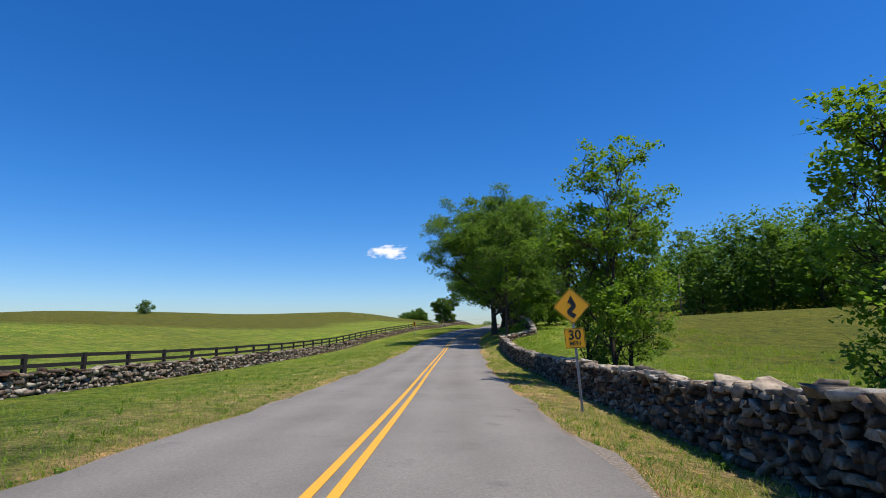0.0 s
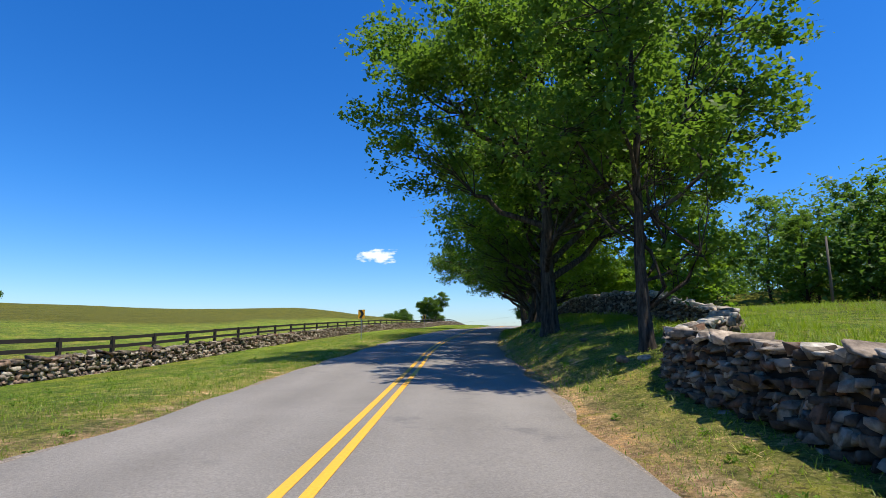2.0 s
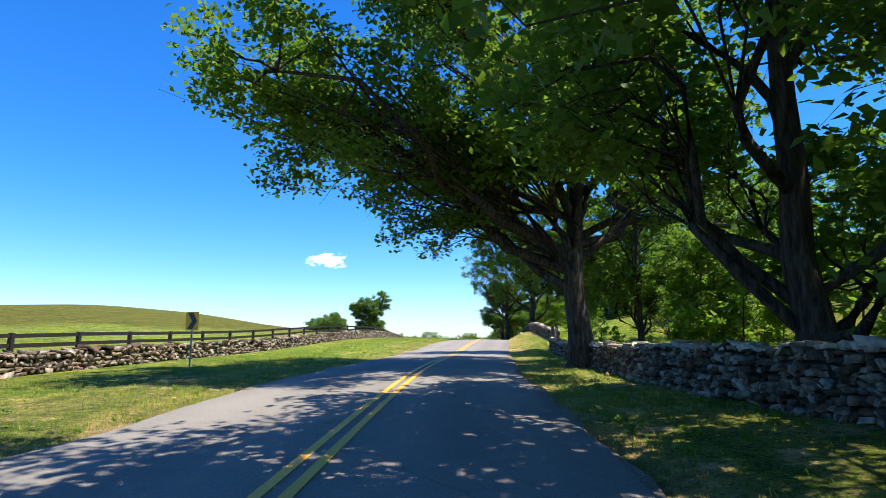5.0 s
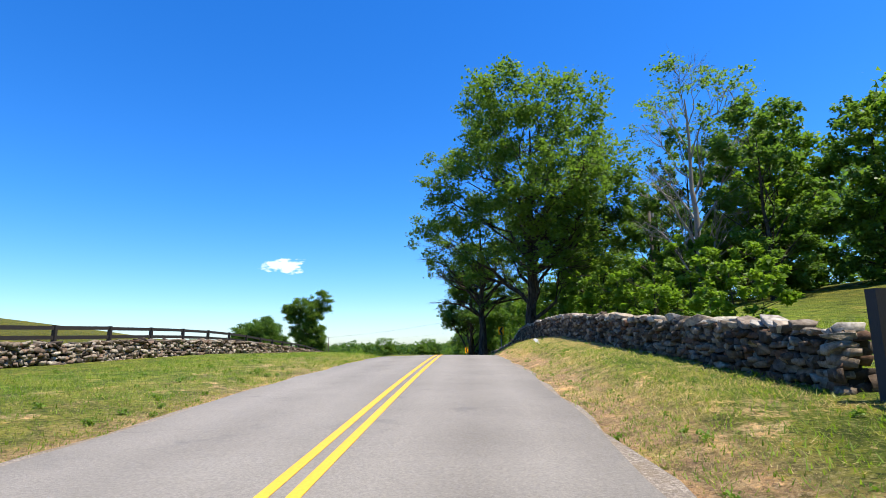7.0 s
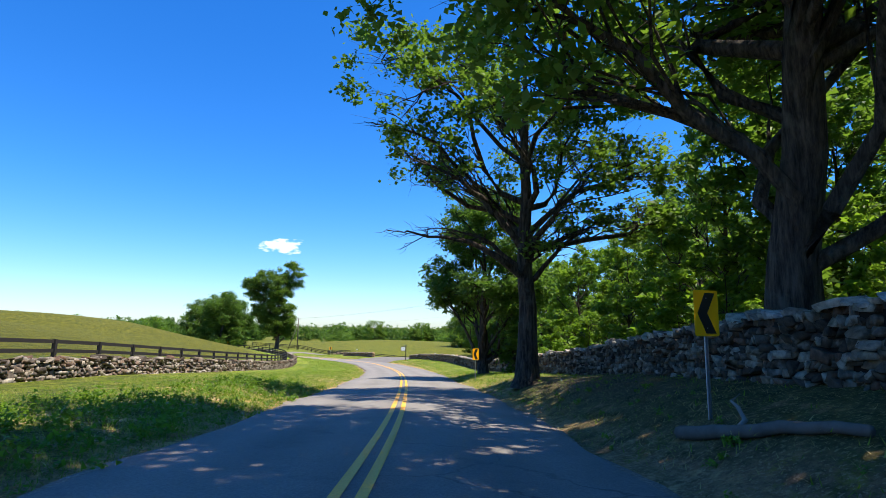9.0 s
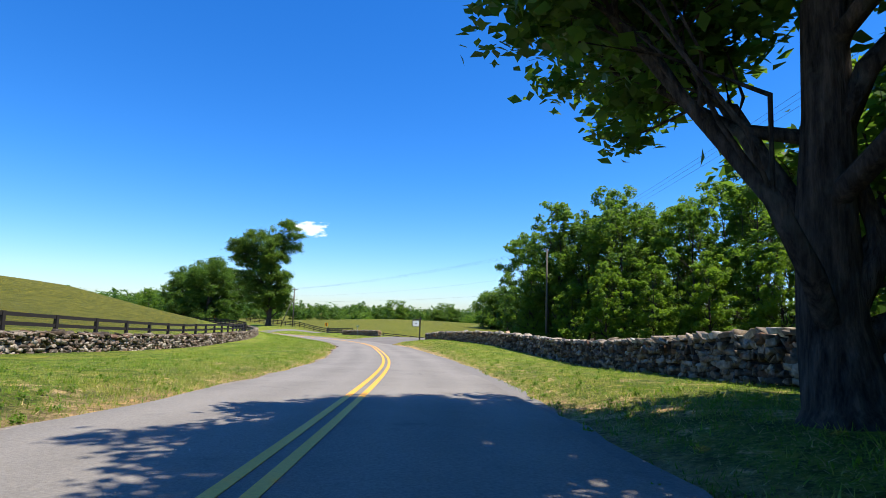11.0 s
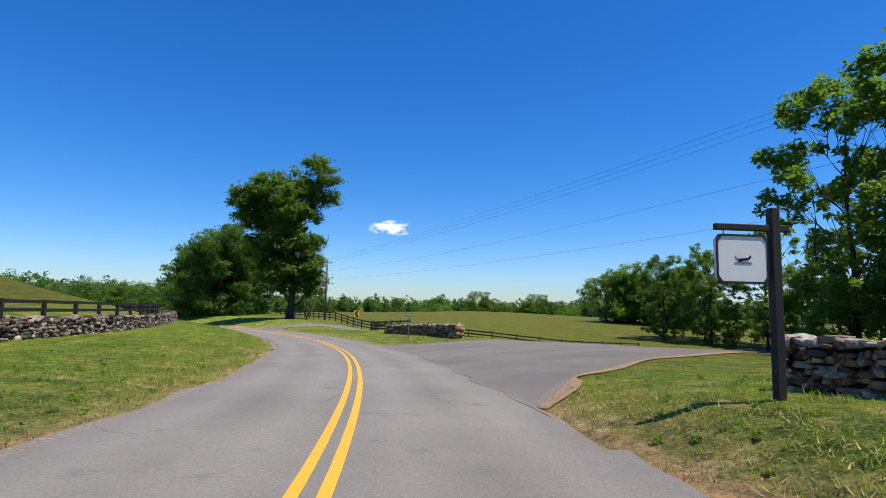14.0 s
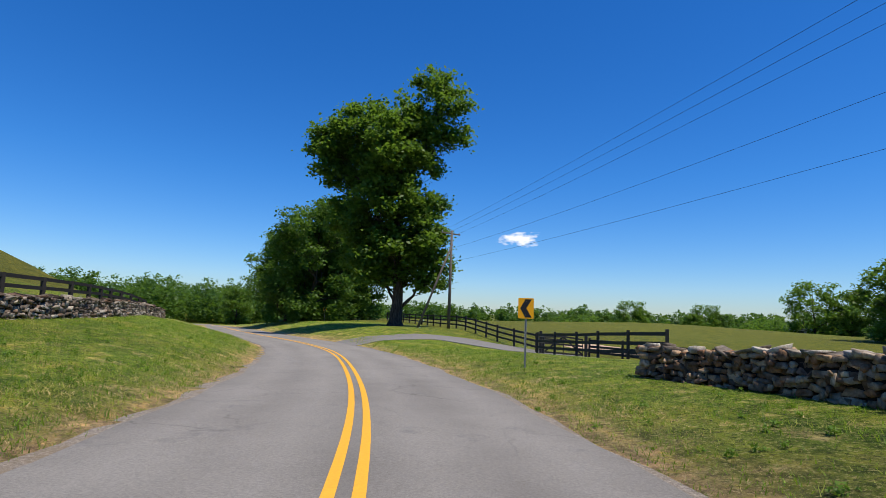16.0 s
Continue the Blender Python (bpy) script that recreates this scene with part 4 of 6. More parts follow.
tree("oak_tree", OAK, bd(110.4, 5.5), 17.5, 9.2, 0.50, 31, M_OAK, 170000, 0.20, 0.24, lobes=0, fork=4.2, fill=1.1, arms=(
    (-10.2, -5, 8.4, 2.0), (-9.0, -2, 8.0, 2.1), (-11.2, -2.5, 9.4, 1.8), (-7, -4, 7.6, 2.0), (-4.2, -1.5, 7.4, 1.9), (-2.2, -1.0, 8.4, 2.0), (1.2, -1.6, 8.0, 1.7), (-5.2, 3.4, 6.2, 1.7), (-6, -1, 7.2, 1.9), (-8, 2, 7.8, 2.0), (-4.5, 1.5, 6.9, 1.8), (-6, 3.5, 9.5, 2.2), (-3.5, -4, 8.5, 2.2), (-3, 4, 9, 2.3),
    (-1, -5, 8, 2.1), (0, 0, 11, 2.6), (-0.5, -4.5, 11.5, 1.8), (-5.8, -3.8, 12, 2.0), (-5.2, -2.2, 12.6, 1.8), (-4.5, -7, 12.5, 1.9, 0.6), (-7.2, -6.4, 12, 1.8, 0.6), (4, -1, 7.2, 2.0), (7.5, 1, 6.2, 1.9), (5, 3.5, 8.5, 2.3), (1, 5, 9.5, 2.3),
    (-5, 0, 11.5, 2.4), (-1.5, 2, 14, 2.4), (3, 1, 13.5, 2.4), (6, 0, 10.5, 2.2), (1, -2, 15.6, 2.0), (-1.9, 3.5, 5.6, 1.4), (1.8, 3.5, 5.0, 1.6)))
tree("dark_tree", "dense dark-leaved tree behind the roadside wall", (19.3, 117.6), 14.0, 3.1, 0.20, 45, M_OAK, 42000, 0.21, 0.18, lobes=18, fill=1.1,
     arms=((-3.5, 3, 12.4, 1.6, 0.7), (-5, 2.5, 12.8, 1.6, 0.7), (-2.5, 3.6, 11.6, 1.5, 0.7), (-6.2, 3.0, 12.2, 1.4, 0.6)))
tree("young_tree", YOUNG, (16.9, 121.4), 7.4, 2.5, 0.13, 32, M_LOCUST, 30000, 0.13, 0.42, group="young trees")
tree("oak_tree", OAK, (25.7, 162.3), 20.0, 7.4, 0.46, 33, M_OAK, 104000, 0.25, 0.28, lobes=22, fill=0.92, fork=5.0, lean=(-0.4, -3.0), arms=((3, 5, 9.5, 2.2), (5, 3, 11, 2.2), (1, 6, 12, 2.0), (4.5, 7, 10, 1.9), (6.5, 0, 9, 2.0),
    (-7.4, 1.6, 11.8, 1.5, 0.7), (-6, 1.5, 14, 2.0, 0.7), (7.5, -2, 11.5, 2.2, 0.7), (7, -2, 9.3, 2.0, 0.7), (5.5, -1.5, 13, 2.2, 0.7), (-1.2, -7.5, 10.5, 2.0, 0.6), (0.8, -8.8, 11.5, 2.0, 0.6), (-2.5, -5.8, 9.6, 1.8, 0.6), (2.0, -7, 10, 1.9, 0.6)))
tree("old_roadside_tree", "old roadside tree with bare dead lower boughs", bd(173.2, 4.3), 15.5, 6.0, 0.42, 34, M_OAK, 40000, 0.20, 0.25, lobes=0, dead=0.45, fork=4.2, arms=(
    (-4, -1, 10, 1.8), (-2.5, 1, 12.3, 1.8), (-5.3, 1, 12, 1.6), (0, 0, 13.6, 1.9), (2, -1, 12, 1.9), (3, 1, 9.5, 1.9), (4.5, -1, 11.5, 1.8), (1, 2.5, 10, 1.9),
    (-1.5, -2.5, 9.3, 1.4), (-3.5, 2, 8.4, 1.4), (1.5, -1.5, 7.3, 1.1), (3, 2, 6.6, 1.2), (-0.6, 1.2, 7.2, 0.9), (0.3, -0.4, 5.2, 0.6), (4.5, 0, 8, 1.6), (5.2, 1.5, 6.4, 1.4), (-3.0, 0, 7.8, 1.1)),
    bare_arms=((4.6, -4.4, -0.8, 5.2), (5.6, -4.2, -1.2, 7.6), (6.4, -5.4, 0.8, 9.4), (4.4, 2.5, -0.6, 5.7), (4.9, -2.8, 0.6, 5.6)))
tree("lone_oak", "tall lone oak on a grassy rise beside the bend", (1.3, 311.7), 24.3, 6.9, 0.60, 35, M_OAK, 112000, 0.40, 0.10, lobes=0, clumps=13, fork=3.0, fill=1.15, arms=(
    (-7.2, 0, 18, 2.1), (-7.5, 0, 14.9, 1.7), (-4.5, -0.9, 19.8, 2.2), (-1.8, 0, 20.5, 2.2), (0.5, 0, 19.8, 2.1), (3.1, 0, 23, 1.9), (4.8, 0, 21.1, 1.7), (5, 0.5, 18.5, 1.4), (2, 0.5, 18.9, 2.1),
    (-4.5, 0.9, 16.2, 2.5), (-0.9, -1.4, 16.7, 2.5), (1.6, 0, 15.6, 2.2), (-5.4, 0, 12.8, 2.1), (-2.7, 0.9, 12.2, 2.5), (0.5, -0.9, 12.6, 2.5), (2.5, 0, 11.5, 2), (-4, 0, 9, 2.2), (-1.4, 0.9, 8.6, 2.4),
    (1.6, -0.9, 8.6, 2.2), (2.9, 0.5, 6.1, 1.7), (-3.6, 0.5, 5.9, 1.6), (-0.9, 0.9, 5.4, 1.9), (1.4, 0.9, 4.9, 1.6), (3, 0, 9, 1.6), (-2.2, -1.8, 10.3, 2.2), (0, -2, 14.4, 2.2),
    (-3.2, -0.5, 7, 2.2), (-5.8, 0.5, 10.8, 2.0), (0, -1.5, 6.8, 2.0), (2.4, 0.3, 7.2, 2.0), (-2, -1, 4.5, 1.5), (3.2, 0, 4.2, 1.3), (-6.6, 0, 16.6, 1.9), (-0.5, -1.8, 18.4, 2.0)))
tree("young_tree", YOUNG, (6.5, 20.4), 9.2, 2.6, 0.11, 36, M_LOCUST, 25000, 0.14, 0.20, group="young trees", lobe_size=0.42)
tree("young_tree", YOUNG, (7.6, 22.2), 7.4, 2.1, 0.09, 37, M_LOCUST, 13000, 0.14, 0.16, group="young trees", lobe_size=0.42)
tree("young_tree", YOUNG, (6.3, 23.4), 6.0, 2.0, 0.08, 39, M_OAK, 15000, 0.14, 0.10, group="young trees", lobe_size=0.42)
tree("young_tree", YOUNG, (8.7, 9.5), 6.6, 1.6, 0.10, 38, M_LOCUST, 16000, 0.13, 0.05, group="young trees", lobe_size=0.42)
tree("round_tree", "dense rounded tree standing at the roadside", (27.3, 188.4), 12.0, 4.2, 0.36, 40, M_DARKLEAF, 80000, 0.22, 0.10, lobes=18)
tree("dead_topped_tree", "thin tree with a bare grey dead top", (31.4, 149.8), 15.6, 3.9, 0.26, 41, M_WOOD, 5000, 0.18, 0.25, dead=0.85, bark=M_DEAD)
for k, (x, y, h, w) in enumerate(((-17.5, 331.5, 17.2, 6.4), (-25.0, 337.5, 14.4, 6.0), (-15.5, 339, 14.5, 5.6), (-22, 343, 15, 6))):
    tree("field_tree", "broad dark tree in a clump beyond the bend", (x, y), h, w, 0.4, 50 + k, M_DARKLEAF, 50000, 0.40, 0.04, lobes=20, fill=1.4, group="clump beyond the bend")
tree("hill_tree", "small lone tree on the pasture ridge", (-66, 118), 3.0, 1.7, 0.12, 55, M_DARKLEAF, 3000, 0.28, 0.1, lobes=8, clumps=8)
tree("hill_bush", "sparse shrub on the pasture ridge", (-45, 206), 3.2, 1.6, 0.06, 56, M_WOOD, 250, 0.2, 0.05, lobes=7, clumps=6, dead=0.5)

# ---- the wood on the right ----
WOODS = "tall broadleaf tree at the edge of a wood"
kinds = []
for k, (h, w, m, low, n) in enumerate(((17, 4.6, M_WOOD, 0.12, 10000), (15, 5.2, M_OAK, 0.08, 10000), (19, 4.8, M_WOOD, 0.22, 10000), (13, 4.2, M_LOCUST, 0.06, 9500), (16, 4.4, M_DARKLEAF, 0.10, 10000))):
    kinds.append(tree("woodland_tree", WOODS, (60 + 6 * k, 175), h, w, 0.24, 60 + k, m, n, 0.36, low, lobes=19, clumps=8, fill=1.20, lobe_size=0.32, group="woodland trees", sides=6, fine=False))
rng = random.Random(5)
spots = []


def plant(x, y, scale=1.0, kind=None):
    ob = kinds[rng.randrange(5) if kind is None else kind]
    k = scale * rng.uniform(0.85, 1.12)
    copy_thing(ob, pose(x, y, lie(x, y) - 0.15, 0, 0, rng.uniform(0, 360)) @ Matrix.Diagonal((k, k, k, 1)))
    spots.append((x, y))


def wood_edge(rows, keep, size=1.0):
    for y in range(*rows[0]):
        for d in rows[1]:
            x, yy = bd(y + rng.uniform(-2, 2), d + rng.uniform(-2.5, 2.5))
            if keep(x, yy) and all((x - a)**2 + (yy - b)**2 > 9 for a, b in spots):
                plant(x, yy, size)


wood_edge(((150, 202, 7), (16, 23.5)), lambda x, y: (x - 30)**2 + (y - 151.5)**2 > 12, 0.80)
wood_edge(((206, 232, 7), (44, 52)), lambda x, y: x > 58)
for x, y, s, k in ((45.5, 256.0, 0.80, 0), (49.5, 251.5, 1.0, 4), (50.0, 246.8, 1.02, 1), (52.5, 255, 0.98, 0), (54, 247.5, 0.98, 2), (51.5, 241, 1.1, 1), (57, 251, 1.02, 0), (57.5, 243.5, 1.1, 4), (57, 236, 1.05, 0),
                   (62, 247, 1.1, 1), (62.5, 239, 1.0, 2), (60.5, 231, 1.1, 0), (35, 171.5, 0.9, 1), (47, 262, 0.9, 0), (51, 260, 1.0, 1), (47.5, 250.5, 0.95, 2), (66.5, 234, 1.1, 4), (64.5, 225, 1.2, 1), (68.5, 243, 1.1, 0), (48.5, 257.0, 0.55, 3),
                   (47.0, 235.5, 0.55, 3), (49.8, 231.5, 0.62, 3), (46.2, 242.5, 0.50, 3), (53.5, 228.5, 0.62, 3), (57.0, 224.0, 0.60, 3), (44.8, 252.5, 0.45, 3)):
    plant(x, y, s, k)
for x, y, s, k in ((47, 139, 0.85, 3), (52, 134, 0.9, 0), (42, 146, 0.8, 3), (48, 147, 0.9, 1), (57, 126, 0.9, 2), (54, 113, 1, 1), (57, 105, 1, 4), (59, 97, 1, 0), (62, 88, 1, 3), (65, 79, 1, 1), (67, 70, 1, 2), (71, 61, 1, 4), (75, 52, 1, 0),
                   (80, 44, 1, 1), (60, 119, 1, 0), (67, 92, 1, 2), (38, 152, 0.9, 3)):
    plant(x, y, s, k)
tree("bright_tree", "low spreading tree with bright yellow-green leaves", (34.0, 133.5), 8.0, 4.2, 0.16, 44, M_LOCUST, 26000, 0.20, 0.25, lobes=16, fill=1.2)
tree("young_tree", YOUNG, (19.6, 112.4), 4.8, 2.1, 0.08, 46, M_LOCUST, 15000, 0.16, 0.15, group="young trees")
tree("young_tree", YOUNG, (24.5, 124.5), 5.0, 2.2, 0.09, 42, M_LOCUST, 6000, 0.17, 0.12, group="young trees")
tree("cedar_bush", "small dark evergreen bush behind the stone wall", bd(126.0, 9.0), 1.9, 0.8, 0.05, 43, M_DARKLEAF, 3500, 0.10, 0.02, lobes=9, clumps=8)
for x, y, s, k in ((59, 318, 1.0, 4), (64.5, 314, 1.05, 1), (70, 309, 1.1, 0), (76, 303, 1.15, 4), (82, 296, 1.15, 2), (67, 321, 1.1, 1), (75, 314, 1.15, 0), (83, 305, 1.2, 4), (90, 297, 1.2, 1), (61, 323, 0.6, 3), (73, 306, 0.6, 3), (90, 286, 1.1, 0), (66, 311, 0.45, 3), (79, 298, 0.5, 3), (86, 290, 0.5, 3)):
    plant(x, y, s, k)
FIELD = "broad dense field tree leafy down to the grass"
rounds = [tree("field_tree", FIELD, (64 + 5 * k, 357 - 4 * k), h, w, 0.3, 75 + k, m, 6500, 0.62, 0.05, lobes=16, clumps=7, fill=1.7, lobe_size=0.42, group="field trees", sides=6, fine=False)
          for k, (h, w, m) in enumerate(((12.5, 5.6, M_OAK), (14, 6.2, M_WOOD), (11, 5.4, M_DARKLEAF)))]
for x, y, s, k in ((70, 362, 1, 0), (78, 352, .95, 1), (82, 436, 1.1, 1), (90, 433, 1.1, 2), (98, 429, 1.1, 0), (106, 428, 1.1, 1), (78, 550, 1.1, 1), (86, 552, 1, 2), (72, 548, .9, 0), (44, 555, 1.2, 1), (49, 557, 1, 0), (-60, 408, 1.0, 1), (-76, 398, 0.9, 0)):
    copy_thing(rounds[k], pose(x, y, lie(x, y) - 0.15, 0, 0, rng.uniform(0, 360)) @ Matrix.Diagonal((s, s, s, 1)))
SHRUB = "leafy shrub in the undergrowth behind the wall"
shrub = tree("shrub", SHRUB, bd(166, 12.0), 3.4, 2.0, 0.05, 70, M_LOCUST, 3400, 0.22, 0.04, lobes=8, clumps=8, group="undergrowth shrubs", sides=5, fine=False)
for y, d, s in ((140, 9.5, .8), (147, 10, .9), (154, 10.5, 1), (158, 10, 1.1), (172, 11, 1.1), (178, 10.5, .9), (186, 11, 1), (193, 11.5, .9), (150, 13, 1.2), (163, 15, 1.3), (181, 14, 1.3),
                (112, 12, 1.2), (116, 13.5, 1.0), (119, 16, 1.1), (108, 14, 1.3), (123.5, 9, .45), (62, 11, 1.2), (72, 11, 1.3), (83, 10.5, 1.2)):
    x, yy = bd(y, d)
    copy_thing(shrub, pose(x, yy, lie(x, yy) - 0.1, 0, 0, rng.uniform(0, 360)) @ Matrix.Diagonal((s, s, s, 1)))


for x, y, s in ((45.0, 238.5, 0.8), (46.5, 246.5, 0.7), (48.0, 233.0, 0.9), (51.5, 230.0, 0.9), (55.0, 226.5, 1.0), (58.5, 222.5, 1.0), (44.5, 249.0, 0.75), (49.0, 237.5, 0.8), (53.0, 233.5, 1.0), (61.0, 219.0, 1.1)):
    copy_thing(shrub, pose(x, y, lie(x, y) - 0.1, 0, 0, rng.uniform(0, 360)) @ Matrix.Diagonal((s, s, s, 1)))


# ---- far woods ----
def far_wood(label, spots_at, tall, leaf, per, size, seed):
    g = np.random.default_rng(seed)
    cs, rs = [], []
    p = np.array(spots_at)
    zs = ground(p[:, 0], p[:, 1])
    for (x, y), z in zip(p, zs):
        h = tall * g.uniform(0.65, 1.15)
        w = h * g.uniform(0.32, 0.50)
        for u in np.linspace(0.12, 0.95, 7):
            r = w * math.sin(math.pi * min(0.97, 0.22 + 0.74 * u))**0.6
            for _ in range(3):
                a = g.uniform(0, 6.3)
                cs.append((x + math.cos(a) * r * 0.7, y + math.sin(a) * r * 0.7, z + h * u + g.uniform(-.5, .5)))
                rs.append(r * g.uniform(0.45, 0.8))
    v, f = leaves(cs, rs, per * len(p), size, g, 0.1)
    return tagged(quick_mesh("far_wood", v, f, leaf), label, "woodland", kind="stuff")


g = np.random.default_rng(8)
hill = []
while len(hill) < 450:
    y = g.uniform(10, 215)
    x = g.uniform(45, 230) if len(hill) < 230 else 72 - (y - 52) * 0.40 + g.uniform(3, 45)
    if x > 72 - (y - 52) * 0.40 + 3 and x > 50 and (y < 120 or x > 62):
        hill.append((x, y))
far_wood("dark green wood covering the hillside above the pasture", hill, 18.0, M_DARKLEAF, 420, 0.71, 81)


def belt(a0, a1, r0, r1, n, seed):
    k = np.random.default_rng(seed)
    return [(18 + math.sin(radians(a)) * r, 262 + math.cos(radians(a)) * r) for a, r in zip(k.uniform(a0, a1, n), k.uniform(r0, r1, n))]


far_wood("distant green treeline along the valley", belt(-62, 60, 340, 430, 330, 1) + belt(-60, 75, 480, 640, 260, 2) + belt(30, 90, 300, 420, 160, 3), 13.0, M_DARKLEAF, 350, 1.70, 82)
far_wood("dark wood across the valley beyond the bend", belt(-62, -22, 190, 310, 420, 4), 13.0, M_DARKLEAF, 540, 1.00, 83)
far_wood("scattered field trees in the lower pasture", belt(-2, 2, 250, 290, 8, 7) + belt(14, 18, 270, 300, 10, 9), 9.0, M_WOOD, 420, 0.9, 84)


# ---- side lane and farm drive ----
def lane(name, label, pts, widths, material, lift, thick=0.05, uneven=0.12):
    p = spline([(x, y, 0) for x, y in pts], 1.0)[:, :2]
    t = np.gradient(p, axis=0)
    t /= np.linalg.norm(t, axis=1, keepdims=True)
    r = np.stack([t[:, 1], -t[:, 0]], 1)
    s = np.linspace(0, 1, len(p))
    wl_, wr_ = np.interp(s, *widths[0]), np.interp(s, *widths[1])
    v, f, k = [], [], 9
    for i in range(len(p)):
        o = np.linspace(-wl_[i] + uneven * math.sin(i * 1.7), wr_[i] + uneven * math.sin(i * 1.1 + 1), k)
        xy = p[i] + r[i] * o[:, None]
        z = ground(xy[:, 0], xy[:, 1])
        foot, d, _ = near_road(xy[:, 0], xy[:, 1])
        z = np.where(np.abs(d) < 3.1, foot[:, 2] - 0.03, z + 0.05) + lift
        v.append((*xy[0], z[0] - thick))
        v += [(*q, h) for q, h in zip(xy, z)]
        v.append((*xy[-1], z[-1] - thick))
    k += 2
    for i in range(len(p) - 1):
        for j in range(k - 1):
            a = i * k + j
            f.append((a, a + 1, a + 1 + k, a + k))
    return tagged(mesh_object(name, v, f, material), label, "road", kind="structure")


def gravel_mat():
    m, n, l, b = mat("pale_gravel", 0.95)
    c = ramp(n, l, tex(n, l, 22, 6, 0.8), [(0.3, (0.11, 0.10, 0.09)), (0.7, (0.30, 0.28, 0.26))])
    l.new(mix(n, l, tex(n, l, 0.8, 3), c, (0.19, 0.175, 0.16)), b.inputs["Base Color"])
    bump(n, l, b, tex(n, l, 35, 5), 0.8, 0.03)
    return m


M_GRAVEL = gravel_mat()
LANE_NEAR = [(24.4, 239.2), (25.8, 241.2), (26.6, 242.7), (27.2, 244.2), (28.0, 245.8), (29.6, 248.1), (31.0, 249.7), (32.7, 251.5), (38.1, 256.6), (58.0, 269.0), (94.0, 285.0)]
LANE_FAR = [(17.8, 268.4), (20.6, 265.3), (22.2, 263.6), (24.4, 262.6), (27.5, 263.2), (31.0, 264.8), (35.5, 267.6), (42.0, 271.2), (57.0, 279.0), (91.0, 294.0)]


def off_lane(p):
    """True for places clear of the side lane."""
    a, b = np.array(LANE_NEAR), np.array(LANE_FAR)
    return (p[:, 0] > np.interp(p[:, 1], a[:, 1], a[:, 0]) + 0.15) | (p[:, 1] > np.interp(p[:, 0], b[:, 0], b[:, 1]) + 0.15) | (p[:, 1] < 240.0)


def spread(name, label, near_edge, far_edge, material, lift, n=230, thick=0.12, m=13, tracks=()):
    """A paved sheet between two curved edges, sloping with the land."""
    e = []
    for pts in (near_edge, far_edge):
        q = spline([(x, y, 0) for x, y in pts], 0.5)[:, :2]
        k = np.linspace(0, len(q) - 1, n)
        e.append(np.stack([np.interp(k, np.arange(len(q)), q[:, c]) for c in (0, 1)], 1))
    u = np.linspace(0, 1, m)[None, :, None]
    xy = (e[0][:, None] * (1 - u) + e[1][:, None] * u).reshape(-1, 2)
    foot, d, _ = near_road(xy[:, 0], xy[:, 1])
    z = ground(xy[:, 0], xy[:, 1]) + 0.05
    z = np.where(np.abs(d) < 3.1, foot[:, 2] - 0.03, np.maximum(z, np.where(np.abs(d) < 6, foot[:, 2] - 0.03, -99))) + lift
    i = np.arange(n * m).reshape(n, m)
    q = np.stack([i[:-1, :-1], i[1:, :-1], i[1:, 1:], i[:-1, 1:]], -1).reshape(-1, 4)
    ob = quick_mesh(name, np.column_stack([xy, z]), q, material)
    if tracks:
        worn = sum(a * np.exp(-((np.linspace(0, 1, m) - q) / 0.05)**2) for q, a in tracks)
        ob.data.attributes.new("across", "FLOAT", "POINT").data.foreach_set("value", np.tile(worn, n).astype(np.float32))
    ob.modifiers.new("thickness", "SOLIDIFY").thickness = thick
    ob.modifiers["thickness"].offset = -1
    return tagged(ob, label, "road", kind="structure")


spread("side_lane", "worn asphalt side lane meeting the road at a wide mouth", LANE_NEAR, LANE_FAR, M_LANE, 0.0, m=61, tracks=((0.31, 0.25), (0.50, 0.2), (0.62, 0.3), (0.76, 0.3), (0.92, 0.35)))
seam = ribbon("tar_seam", lambda i: (edges(i)[1] - 0.05 + 0.10 * math.sin(i * 2.1) + 0.06 * math.sin(i * 3.7), edges(i)[1] - 0.040 + 0.10 * math.sin(i * 2.1) + 0.06 * math.sin(i * 3.7) + 0.009 * math.sin(i * 5.3)), plain("cracked_tar", (0.092, 0.084, 0.076), 0.9, grain=15), 0.047, 312, 333, 0.004)
tagged(seam, "dark cracked seam between the road and the side lane", "road marking", kind="structure")
M_REDSOIL = plain("reddish_bare_soil", (0.30, 0.195, 0.125), 0.95, grain=7, amount=0.45, relief=0.8, dist=0.04)
for name, e, dx, dy in (("far", LANE_FAR[1:8], 0.12, 0.5), ("near", LANE_NEAR[1:9], 0.42, -0.12)):
    spread("bare_soil", "reddish bare soil along the side lane's edge", [(x - dx * 0.6, y - dy * 0.6) for x, y in e],
           [(x + dx * (0.55 + 0.45 * math.sin(k * 2.3)), y + dy * (0.55 + 0.45 * math.sin(k * 2.3))) for k, (x, y) in enumerate(e)], M_REDSOIL, -0.034, 90, 0.03)
lane("farm_drive", "pale gravel farm drive to a field gate", [(0.5, 297.0), (4.5, 299.6), (9.0, 300.2), (13.5, 298.0), (17.0, 297.7), (24, 301)],
     (([0, .25, 1], [3.2, 1.7, 1.6]), ([0, .25, 1], [3.2, 1.7, 1.6])), M_GRAVEL, -0.02)
def gravel_width(y):
    """How far loose gravel reaches past the right edge of the asphalt."""
    return float(np.interp(y, [186, 200, 226, 236, 240], [0.05, 0.55, 0.8, 0.55, 0.1]))


